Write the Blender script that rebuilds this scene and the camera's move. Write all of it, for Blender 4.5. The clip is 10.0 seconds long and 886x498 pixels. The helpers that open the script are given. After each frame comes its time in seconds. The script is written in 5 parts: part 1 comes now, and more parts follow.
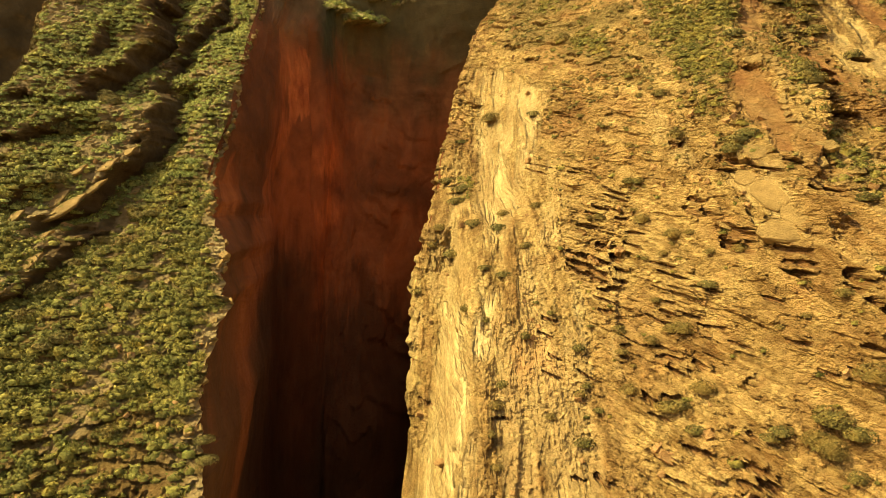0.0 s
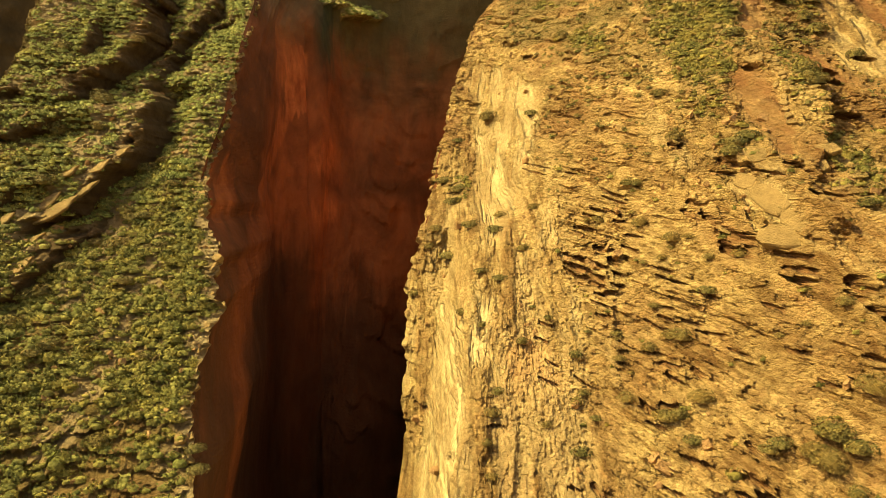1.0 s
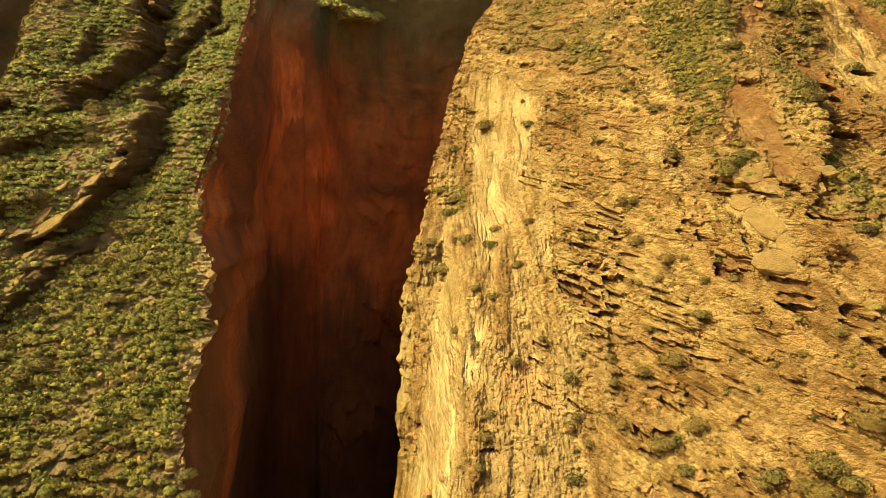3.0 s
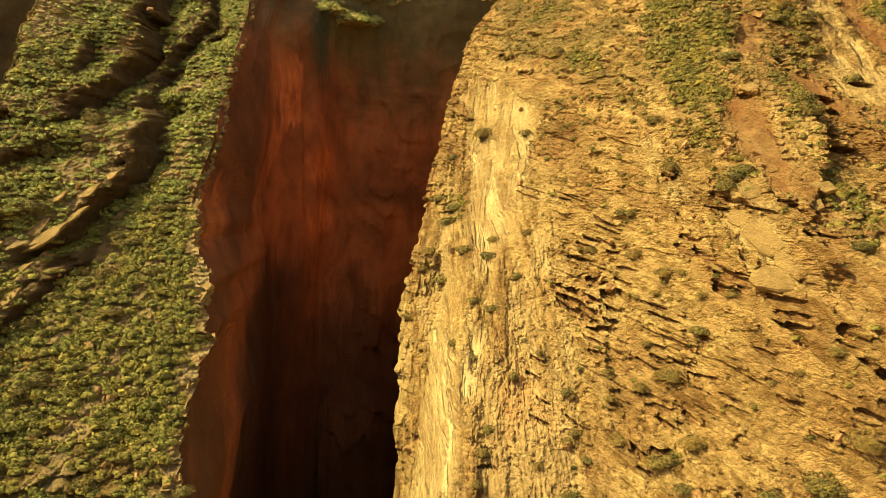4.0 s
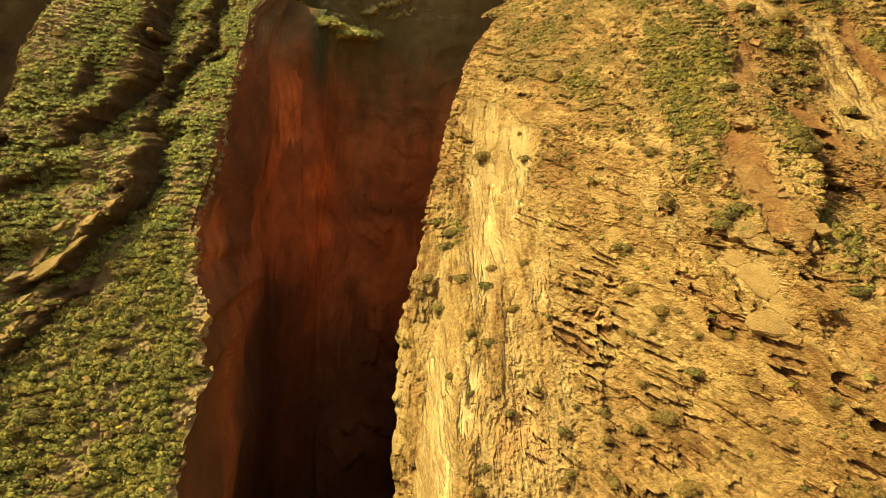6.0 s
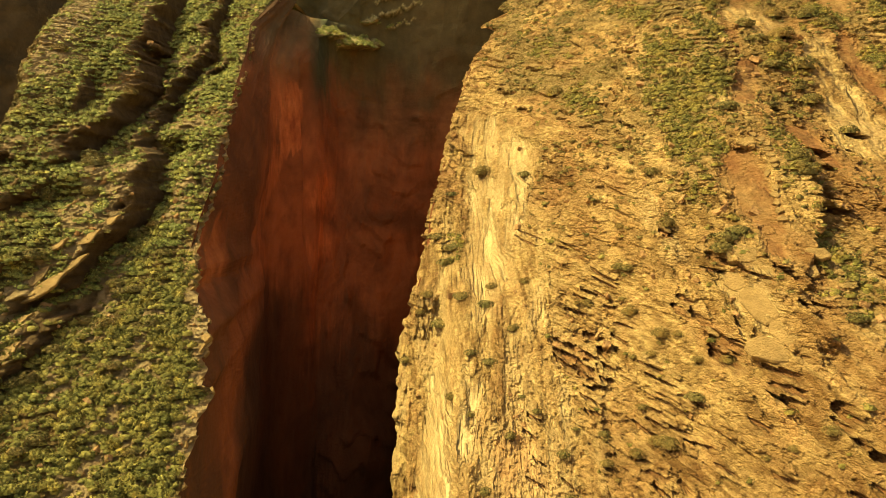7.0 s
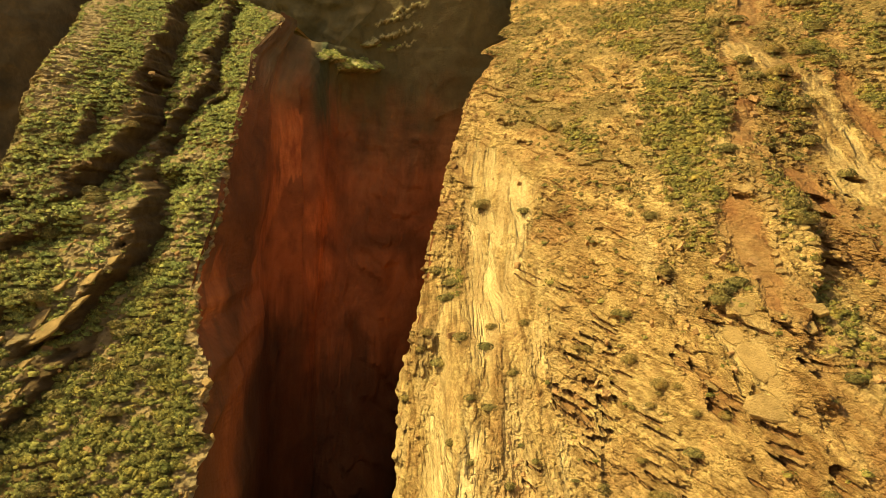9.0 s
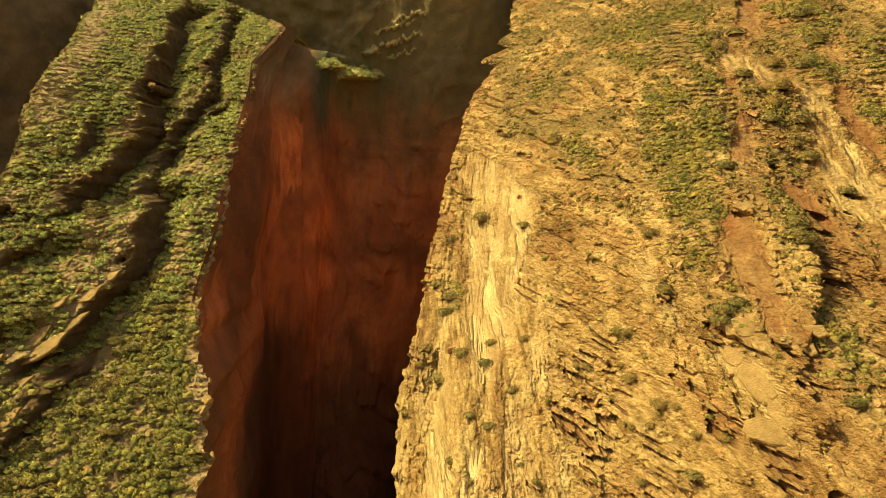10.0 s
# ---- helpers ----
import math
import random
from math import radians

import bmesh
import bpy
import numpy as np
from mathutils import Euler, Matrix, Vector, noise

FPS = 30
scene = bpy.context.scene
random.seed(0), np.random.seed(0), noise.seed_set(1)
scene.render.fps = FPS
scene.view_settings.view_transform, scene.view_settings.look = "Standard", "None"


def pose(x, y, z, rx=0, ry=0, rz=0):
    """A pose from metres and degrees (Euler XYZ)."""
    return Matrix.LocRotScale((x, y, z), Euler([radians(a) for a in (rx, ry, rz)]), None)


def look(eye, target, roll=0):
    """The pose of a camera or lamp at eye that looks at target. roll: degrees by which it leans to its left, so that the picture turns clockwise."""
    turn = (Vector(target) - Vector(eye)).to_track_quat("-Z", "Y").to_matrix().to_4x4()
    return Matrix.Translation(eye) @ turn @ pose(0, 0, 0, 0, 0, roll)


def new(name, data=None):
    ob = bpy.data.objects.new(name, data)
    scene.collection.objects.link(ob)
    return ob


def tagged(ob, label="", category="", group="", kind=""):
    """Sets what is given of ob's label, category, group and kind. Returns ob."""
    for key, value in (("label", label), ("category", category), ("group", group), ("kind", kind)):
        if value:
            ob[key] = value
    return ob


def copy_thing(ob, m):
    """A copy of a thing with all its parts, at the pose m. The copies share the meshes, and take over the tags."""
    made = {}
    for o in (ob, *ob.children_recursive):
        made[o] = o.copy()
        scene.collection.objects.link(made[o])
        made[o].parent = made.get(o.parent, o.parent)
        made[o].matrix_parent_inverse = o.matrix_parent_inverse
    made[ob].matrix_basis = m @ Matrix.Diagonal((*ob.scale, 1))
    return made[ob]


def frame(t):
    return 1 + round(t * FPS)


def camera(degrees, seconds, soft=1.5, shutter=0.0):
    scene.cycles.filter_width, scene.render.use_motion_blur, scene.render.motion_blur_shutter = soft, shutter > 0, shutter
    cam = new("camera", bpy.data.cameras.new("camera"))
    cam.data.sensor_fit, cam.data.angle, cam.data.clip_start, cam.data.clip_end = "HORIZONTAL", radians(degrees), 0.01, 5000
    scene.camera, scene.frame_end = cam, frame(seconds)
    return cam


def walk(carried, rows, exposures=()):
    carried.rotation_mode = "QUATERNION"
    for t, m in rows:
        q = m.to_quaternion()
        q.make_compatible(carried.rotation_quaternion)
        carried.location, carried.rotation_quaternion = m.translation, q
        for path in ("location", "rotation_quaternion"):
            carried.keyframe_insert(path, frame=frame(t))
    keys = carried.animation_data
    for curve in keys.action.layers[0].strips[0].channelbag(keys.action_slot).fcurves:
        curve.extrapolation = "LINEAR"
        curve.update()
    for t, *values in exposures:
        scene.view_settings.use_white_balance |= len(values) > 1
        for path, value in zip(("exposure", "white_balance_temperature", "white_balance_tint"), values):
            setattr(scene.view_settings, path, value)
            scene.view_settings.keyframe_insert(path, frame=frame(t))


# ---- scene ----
cam = camera(64.3, 10.0, 0.6)
METRES, EYE, TILT, LEAN, TURN = 14.0, 30.0, -3.0, 0.0, 0.0
ROWS = [
    (0.0, 0.0, 0.0, 0.0, 0.0, 0.0, -0.0),
    (0.5, 0.0158, 0.0345, 0.0263, 0.01, -0.29, 0.02),
    (1.0, 0.0278, 0.0562, 0.0602, 0.02, -0.55, 0.05),
    (1.5, 0.0383, 0.0685, 0.0948, 0.03, -0.71, 0.07),
    (2.0, 0.0478, 0.0778, 0.1332, 0.01, -0.87, 0.04),
    (2.5, 0.056, 0.0844, 0.1679, 0.02, -0.97, 0.02),
    (4.0, 0.0739, 0.095, 0.297, -0.01, -1.22, -0.04),
    (4.5, 0.0792, 0.094, 0.3385, -0.02, -1.18, -0.08),
    (5.0, 0.0848, 0.0935, 0.3924, -0.02, -1.18, -0.12),
    (5.5, 0.0865, 0.0911, 0.4394, -0.03, -1.16, -0.18),
    (7.0, 0.0851, 0.0822, 0.6081, -0.03, -0.97, -0.22),
    (7.5, 0.0846, 0.0774, 0.6642, -0.04, -0.9, -0.25),
    (8.0, 0.0821, 0.0729, 0.7327, -0.07, -0.72, -0.28),
    (8.5, 0.0821, 0.0708, 0.7908, -0.05, -0.59, -0.3),
    (9.0, 0.0819, 0.0685, 0.8559, -0.06, -0.48, -0.32),
    (9.5, 0.0819, 0.0687, 0.9129, -0.06, -0.44, -0.33),
    (10.0, 0.0815, 0.0659, 0.9612, -0.07, -0.39, -0.32),
]
walk(cam, [(t, pose(0, 0, EYE, TILT, LEAN, TURN) @ pose(METRES * x, METRES * y, METRES * z, 90 + pitch, roll, yaw)) for t, x, y, z, yaw, pitch, roll in ROWS],
     exposures=[(0.0, 1.17, 7900, 10), (10.0, 1.17, 7900, 10)])

# ---- light ----
SUN = Vector((-0.63, 0.13, 0.77)).normalized()
world = bpy.data.worlds.new("sky")
scene.world = world
world.use_nodes = True
sky = world.node_tree.nodes.new("ShaderNodeTexSky")
sky.sky_type, sky.sun_disc = "NISHITA", False
sky.sun_elevation, sky.sun_rotation = math.asin(SUN.z), math.atan2(SUN.x, SUN.y)
background = world.node_tree.nodes["Background"]
background.inputs["Strength"].default_value = 0.122
sky.dust_density, sky.ozone_density = 4.0, 0.6
haze = world.node_tree.nodes.new("ShaderNodeMix")  # a warm dusty evening sky
haze.data_type, haze.blend_type = "RGBA", "MULTIPLY"
haze.inputs["Factor"].default_value, haze.inputs["B"].default_value = 1.0, (1.0, 0.82, 0.58, 1.0)
world.node_tree.links.new(sky.outputs[0], haze.inputs["A"])
world.node_tree.links.new(haze.outputs["Result"], background.inputs["Color"])
sun = new("sun", bpy.data.lights.new("sun", "SUN"))
sun.data.energy, sun.data.angle, sun.data.color = 4.0, radians(0.5), (1.0, 0.92, 0.46)
sun.matrix_world = look(SUN * 300, (0, 0, 0))


# ---- noise and shape helpers ----
def hashed(i, j, k):
    """Random numbers from 0 to 1 for whole-number places."""
    h = (np.asarray(i, np.int64) * 374761393 + np.asarray(j, np.int64) * 668265263 + np.asarray(k, np.int64) * 2147483647) & 0xFFFFFFFF
    h = ((h ^ (h >> 13)) * 1274126177) & 0xFFFFFFFF
    h = ((h ^ (h >> 16)) * 2246822519) & 0xFFFFFFFF
    return ((h ^ (h >> 15)) & 0xFFFFFF) / 0xFFFFFF


def smooth(a, b, x):
    t = np.clip((x - a) / (b - a), 0, 1)
    return t * t * (3 - 2 * t)


def grain(x, y, seed=0):
    """Value noise in the plane, -1 to 1."""
    i, j = np.floor(x).astype(np.int64), np.floor(y).astype(np.int64)
    u, v = x - i, y - j
    u, v = u * u * u * (u * (u * 6 - 15) + 10), v * v * v * (v * (v * 6 - 15) + 10)
    a, b = hashed(i, j, seed), hashed(i + 1, j, seed)
    c, d = hashed(i, j + 1, seed), hashed(i + 1, j + 1, seed)
    return 2 * (a + (b - a) * u + (c - a) * v + (a - b - c + d) * u * v) - 1


def fbm(x, y, seed=0, octaves=4, gain=0.5):
    total, size, norm = 0.0, 1.0, 0.0
    for o in range(octaves):
        total = total + size * grain(x * 2.03**o + 17.3 * o, y * 2.03**o - 9.1 * o, seed + o)
        norm, size = norm + size, size * gain
    return 1.7 * total / norm


def sigmoid(t):
    return 1 / (1 + np.exp(-np.clip(t, -40, 40)))


def inside(poly, x, z):
    """1 within the outline, else 0."""
    odd = np.zeros(np.shape(x), bool)
    for (xa, za), (xb, zb) in zip(poly, poly[1:] + poly[:1]):
        if za != zb:
            odd ^= ((za > z) != (zb > z)) & (x < (xb - xa) * (z - za) / (zb - za) + xa)
    return odd.astype(float)


def beside(line, x, z):
    """Signed distance to a line that runs downhill: positive on its right-hand side as one looks at the hill."""
    best, sign = np.full(np.shape(x), 1e9), np.ones(np.shape(x))
    for (xa, za), (xb, zb) in zip(line, line[1:]):
        dx, dz = xb - xa, zb - za
        t = np.clip(((x - xa) * dx + (z - za) * dz) / (dx * dx + dz * dz), 0, 1)
        d = np.hypot(x - xa - t * dx, z - za - t * dz)
        near = d < best
        best = np.where(near, d, best)
        sign = np.where(near, np.sign(dx * (z - za) - dz * (x - xa)), sign)
    return best * sign


def sheet(name, X, Y, Z, material, flat=False, **masks):
    """A grid of points as one mesh, smooth or with flat facets, with masks as attributes."""
    rows, cols = X.shape
    mesh = bpy.data.meshes.new(name)
    corner = (np.arange(rows - 1)[:, None] * cols + np.arange(cols - 1)[None]).ravel()
    faces = np.stack([corner, corner + 1, corner + cols + 1, corner + cols], 1)
    mesh.vertices.add(rows * cols)
    mesh.vertices.foreach_set("co", np.stack([X, Y, Z], -1).astype(np.float32).ravel())
    mesh.loops.add(faces.size)
    mesh.loops.foreach_set("vertex_index", faces.astype(np.int32).ravel())
    mesh.polygons.add(len(faces))
    mesh.polygons.foreach_set("loop_start", np.arange(0, faces.size, 4, dtype=np.int32))
    mesh.update(calc_edges=True)
    for key, values in masks.items():
        mesh.attributes.new(key, "FLOAT", "POINT").data.foreach_set("value", np.broadcast_to(values, X.shape).astype(np.float32).ravel())
    mesh.materials.append(material)
    if flat:
        mesh.shade_flat()
    return new(name, mesh)


def tri_mesh(name, points, faces, material):
    mesh = bpy.data.meshes.new(name)
    mesh.vertices.add(len(points))
    mesh.vertices.foreach_set("co", np.asarray(points, np.float32).ravel())
    mesh.loops.add(faces.size)
    mesh.loops.foreach_set("vertex_index", faces.astype(np.int32).ravel())
    mesh.polygons.add(len(faces))
    mesh.polygons.foreach_set("loop_start", np.arange(0, faces.size, 3, dtype=np.int32))
    mesh.update(calc_edges=True)
    mesh.materials.append(material)
    return mesh


def part(name, mesh, parent, label=""):
    ob = new(name, mesh)
    ob.parent = parent
    return tagged(ob, label)


# ---- materials ----
class Nodes:
    """Short hand for a node material."""

    def __init__(self, name, roughness=0.9):
        self.material = bpy.data.materials.new(name)
        self.material.use_nodes = True
        self.tree = self.material.node_tree
        self.shader = self.tree.nodes["Principled BSDF"]
        self.shader.inputs["Roughness"].default_value = roughness
        self.shader.inputs["Specular IOR Level"].default_value = 0.15
        self.place = self.tree.nodes.new("ShaderNodeNewGeometry").outputs["Position"]

    def link(self, a, b):
        self.tree.links.new(a, b)

    def noise(self, scale, detail=6, stretch=(1, 1, 1), rough=0.6, warp=0.0, turn=0.0):
        m = self.tree.nodes.new("ShaderNodeMapping")
        m.inputs["Rotation"].default_value = (0, -radians(turn), 0)
        m.inputs["Scale"].default_value = stretch
        n = self.tree.nodes.new("ShaderNodeTexNoise")
        n.inputs["Scale"].default_value, n.inputs["Detail"].default_value = scale, detail
        n.inputs["Roughness"].default_value, n.inputs["Distortion"].default_value = rough, warp
        self.link(self.place, m.inputs["Vector"])
        self.link(m.outputs[0], n.inputs["Vector"])
        return n.outputs["Fac"]

    def shards(self, scale, stretch=(1, 1, 1), turn=0.0, warp=0.3):
        """Angular fragments: a random number for each, and the way to its edge."""
        m = self.tree.nodes.new("ShaderNodeMapping")
        m.inputs["Rotation"].default_value = (0, -radians(turn), 0)
        m.inputs["Scale"].default_value = stretch
        jag = self.tree.nodes.new("ShaderNodeTexNoise")
        jag.inputs["Scale"].default_value = 2.5
        shift = self.tree.nodes.new("ShaderNodeVectorMath")
        shift.operation = "MULTIPLY_ADD"
        shift.inputs[1].default_value = (warp, warp, warp)
        self.link(self.place, jag.inputs["Vector"])
        self.link(jag.outputs["Color"], shift.inputs[0])
        self.link(self.place, shift.inputs[2])
        self.link(shift.outputs[0], m.inputs["Vector"])
        found = []
        for feature, output in (("F1", "Color"), ("DISTANCE_TO_EDGE", "Distance")):
            v = self.tree.nodes.new("ShaderNodeTexVoronoi")
            v.feature = feature
            v.inputs["Scale"].default_value = scale
            self.link(m.outputs[0], v.inputs["Vector"])
            found.append(v.outputs[output])
        split = self.tree.nodes.new("ShaderNodeSeparateColor")
        self.link(found[0], split.inputs[0])
        return split.outputs[0], found[1]

    def ramp(self, fac, *stops):
        r = self.tree.nodes.new("ShaderNodeValToRGB")
        while len(r.color_ramp.elements) < len(stops):
            r.color_ramp.elements.new(0.5)
        for e, (at, colour) in zip(r.color_ramp.elements, stops):
            e.position, e.color = at, (*colour, 1)
        self.link(fac, r.inputs["Fac"])
        return r.outputs["Color"]

    def mask(self, name):
        a = self.tree.nodes.new("ShaderNodeAttribute")
        a.attribute_name = name
        return a.outputs["Fac"]

    def math(self, kind, a, b, clamp=False):
        m = self.tree.nodes.new("ShaderNodeMath")
        m.operation, m.use_clamp = kind, clamp
        for socket, value in zip(m.inputs, (a, b)):
            if isinstance(value, (int, float)):
                socket.default_value = value
            else:
                self.link(value, socket)
        return m.outputs[0]

    def mix(self, fac, a, b, blend="MIX"):
        m = self.tree.nodes.new("ShaderNodeMix")
        m.data_type, m.blend_type = "RGBA", blend
        for socket, value in zip((m.inputs["Factor"], m.inputs["A"], m.inputs["B"]), (fac, a, b)):
            if isinstance(value, (int, float)):
                socket.default_value = value
            elif isinstance(value, tuple):
                socket.default_value = (*value, 1)
            else:
                self.link(value, socket)
        return m.outputs["Result"]

    def finish(self, colour, height=None, depth=0.1, strength=1.0):
        self.link(colour, self.shader.inputs["Base Color"])
        if height is not None:
            b = self.tree.nodes.new("ShaderNodeBump")
            b.inputs["Distance"].default_value, b.inputs["Strength"].default_value = depth, strength
            self.link(height, b.inputs["Height"])
            self.link(b.outputs[0], self.shader.inputs["Normal"])
        return self.material


def rock_right():
    n = Nodes("golden sandstone")
    broad = n.ramp(n.noise(0.12, 5), (0.3, (0.465, 0.307, 0.134)), (0.5, (0.562, 0.394, 0.17)), (0.7, (0.635, 0.458, 0.205)))
    rib = n.ramp(n.mask("rib"), (0.1, (0.74, 0.68, 0.64)), (0.5, (1.0, 1.0, 1.0)), (0.9, (1.1, 1.13, 1.15)))
    colour = n.mix(1.0, broad, rib, "MULTIPLY")
    rust = n.noise(0.35, 6, (1, 1, 0.6), 0.6, 0.6)
    colour = n.mix(n.math("MULTIPLY", n.ramp(rust, (0.48, (0, 0, 0)), (0.64, (1, 1, 1))), 0.3), colour, (0.42, 0.20, 0.075))
    blocks = n.ramp(n.mask("tone"), (0.22, (0.60, 0.53, 0.46)), (0.5, (1.0, 1.0, 1.0)), (0.78, (1.2, 1.18, 1.2)))
    colour = n.mix(1.0, colour, blocks, "MULTIPLY")
    fine = n.ramp(n.noise(1.0, 8, (1, 1, 1.3), 0.70), (0.34, (0.56, 0.50, 0.45)), (0.5, (1.0, 1.0, 1.0)), (0.68, (1.12, 1.12, 1.12)))
    colour = n.mix(0.65, colour, fine, "MULTIPLY")
    speck = n.ramp(n.noise(6.5, 4, rough=0.7), (0.36, (0.58, 0.50, 0.45)), (0.5, (1.0, 1.0, 1.0)), (0.64, (1.16, 1.16, 1.16)))
    colour = n.mix(0.35, colour, speck, "MULTIPLY")
    pale = n.ramp(n.noise(1.5, 7, (3.4, 3.4, 0.3), 0.68, turn=6), (0.34, (0.32, 0.228, 0.107)), (0.5, (0.44, 0.335, 0.172)), (0.66, (0.55, 0.44, 0.235)))
    colour = n.mix(n.mask("pale"), colour, pale)
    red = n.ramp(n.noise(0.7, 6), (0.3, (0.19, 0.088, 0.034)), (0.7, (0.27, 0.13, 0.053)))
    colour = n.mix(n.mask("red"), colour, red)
    litter = n.ramp(n.noise(2.2, 7, rough=0.7), (0.34, (0.12, 0.094, 0.032)), (0.52, (0.265, 0.192, 0.076)), (0.7, (0.42, 0.30, 0.134)))
    colour = n.mix(n.mask("veg"), colour, litter)
    plates = n.noise(1.5, 8, (0.9, 0.9, 2.2), 0.74, 0.4, turn=24)
    colour = n.mix(n.math("SUBTRACT", 0.5, n.math("MULTIPLY", n.mask("pale"), 0.4)), colour, n.ramp(plates, (0.36, (0.60, 0.54, 0.49)), (0.5, (1.0, 1.0, 1.0)), (0.64, (1.14, 1.15, 1.15))), "MULTIPLY")
    rough = n.math("SUBTRACT", 1.0, n.math("ADD", n.math("MULTIPLY", n.mask("pale"), 0.9), n.math("MULTIPLY", n.mask("red"), 0.6)), True)
    large, gap = n.shards(0.6, (1.0, 0.6, 2.0), 58, 0.3)
    small, crack = n.shards(2.8, (1.0, 0.7, 1.8), 42, 0.15)
    tone = n.math("ADD", n.math("MULTIPLY", large, 0.45), n.math("MULTIPLY", small, 0.55))
    colour = n.mix(n.math("MULTIPLY", rough, 0.8), colour, n.ramp(tone, (0.15, (0.72, 0.68, 0.62)), (0.5, (1.0, 1.0, 1.0)), (0.85, (1.24, 1.28, 1.28))), "MULTIPLY")
    breaks = n.math("ADD", n.math("MULTIPLY", n.math("MINIMUM", gap, 0.10), 2.5), n.math("MULTIPLY", n.math("MINIMUM", crack, 0.12), 1.5))
    breaks = n.math("ADD", breaks, n.math("ADD", n.math("MULTIPLY", large, 0.6), n.math("MULTIPLY", small, 0.9)))
    height = n.math("MULTIPLY", n.math("ADD", n.math("ADD", n.noise(2.5, 8, (1, 1, 1.6), 0.7), n.math("MULTIPLY", plates, 1.0)), n.math("ADD", breaks, n.math("MULTIPLY", n.noise(7, 5, rough=0.7), 0.4))), rough)
    return n.finish(colour, height, 0.75)


def soil_left():
    n = Nodes("dry hillside soil")
    broad = n.ramp(n.noise(0.2, 5), (0.3, (0.22, 0.125, 0.050)), (0.55, (0.35, 0.225, 0.09)), (0.75, (0.45, 0.32, 0.145)))
    fine = n.ramp(n.noise(2.5, 8, rough=0.7), (0.3, (0.5, 0.5, 0.45)), (0.65, (1.15, 1.12, 1.05)))
    colour = n.mix(1.0, broad, fine, "MULTIPLY")
    # grassy ground under the shrubs, painted darker for the shade in their gaps
    grass = n.ramp(n.noise(3.0, 7), (0.35, (0.075, 0.072, 0.024)), (0.65, (0.21, 0.175, 0.066)))
    colour = n.mix(n.math("MULTIPLY", n.mask("veg"), 0.8), colour, grass)
    bare = n.ramp(n.noise(0.9, 7, (1, 1, 2)), (0.3, (0.40, 0.28, 0.14)), (0.7, (0.58, 0.46, 0.26)))
    colour = n.mix(n.mask("bare"), colour, bare)
    # scarp faces: dark brown rock with their shade put into the colour
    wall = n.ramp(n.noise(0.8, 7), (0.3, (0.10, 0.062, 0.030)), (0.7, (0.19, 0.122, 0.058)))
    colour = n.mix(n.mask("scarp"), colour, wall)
    return n.finish(colour, n.math("ADD", n.noise(2.4, 9, (1, 1, 1.8), 0.75), n.noise(9, 5)), 0.8)


def rock_gorge():
    n = Nodes("red gorge sandstone", 0.85)
    streak = n.noise(0.3, 6, (1.0, 0.35, 0.45), 0.6, 0.4)
    base = n.ramp(streak, (0.25, (0.25, 0.08, 0.033)), (0.5, (0.32, 0.107, 0.044)), (0.75, (0.39, 0.135, 0.055)))
    brown = n.ramp(n.noise(0.18, 6, (1, 1, 2.2)), (0.3, (0.165, 0.07, 0.028)), (0.7, (0.27, 0.125, 0.052)))
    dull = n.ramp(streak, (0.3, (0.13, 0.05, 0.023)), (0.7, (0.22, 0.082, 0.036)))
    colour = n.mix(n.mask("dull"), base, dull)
    colour = n.mix(n.mask("brown"), colour, brown)
    blotch = n.ramp(n.noise(0.14, 6, (1, 0.4, 0.6), 0.6, 0.5), (0.35, (0.5, 0.5, 0.5)), (0.6, (1.3, 1.25, 1.2)))
    colour = n.mix(0.8, colour, blotch, "MULTIPLY")
    reddened = n.ramp(n.noise(0.6, 8, (1, 0.5, 0.3), 0.65), (0.35, (0.30, 0.08, 0.03)), (0.65, (0.66, 0.21, 0.075)))
    colour = n.mix(n.mask("reddened"), colour, reddened)
    lichen = n.ramp(n.noise(0.4, 7), (0.3, (0.105, 0.085, 0.036)), (0.7, (0.20, 0.155, 0.068)))
    colour = n.mix(n.mask("lichen"), colour, lichen)
    colour = n.mix(n.mask("darker"), colour, n.ramp(n.noise(0.3, 6, (1, 1, 0.3)), (0.3, (0.045, 0.024, 0.013)), (0.7, (0.10, 0.052, 0.026))))
    shady_lichen = n.ramp(n.noise(0.5, 6, (1, 1, 0.5)), (0.3, (0.030, 0.045, 0.024)), (0.7, (0.075, 0.088, 0.044)))
    colour = n.mix(n.mask("shady_lichen"), colour, shady_lichen)
    tufts = n.ramp(n.noise(2.0, 6), (0.35, (0.20, 0.18, 0.065)), (0.65, (0.5, 0.42, 0.22)))
    colour = n.mix(n.mask("grassy"), colour, tufts)
    return n.finish(colour, n.math("ADD", n.noise(0.5, 7, (1, 0.4, 0.8), 0.6), n.noise(3, 5, (1, 0.4, 1))), 0.3)


def plain_rock(name, low, high, scale=0.3):
    n = Nodes(name)
    colour = n.ramp(n.noise(scale, 8, rough=0.65), (0.32, low), (0.68, high))
    return n.finish(colour, n.noise(scale * 6, 7), 0.3)


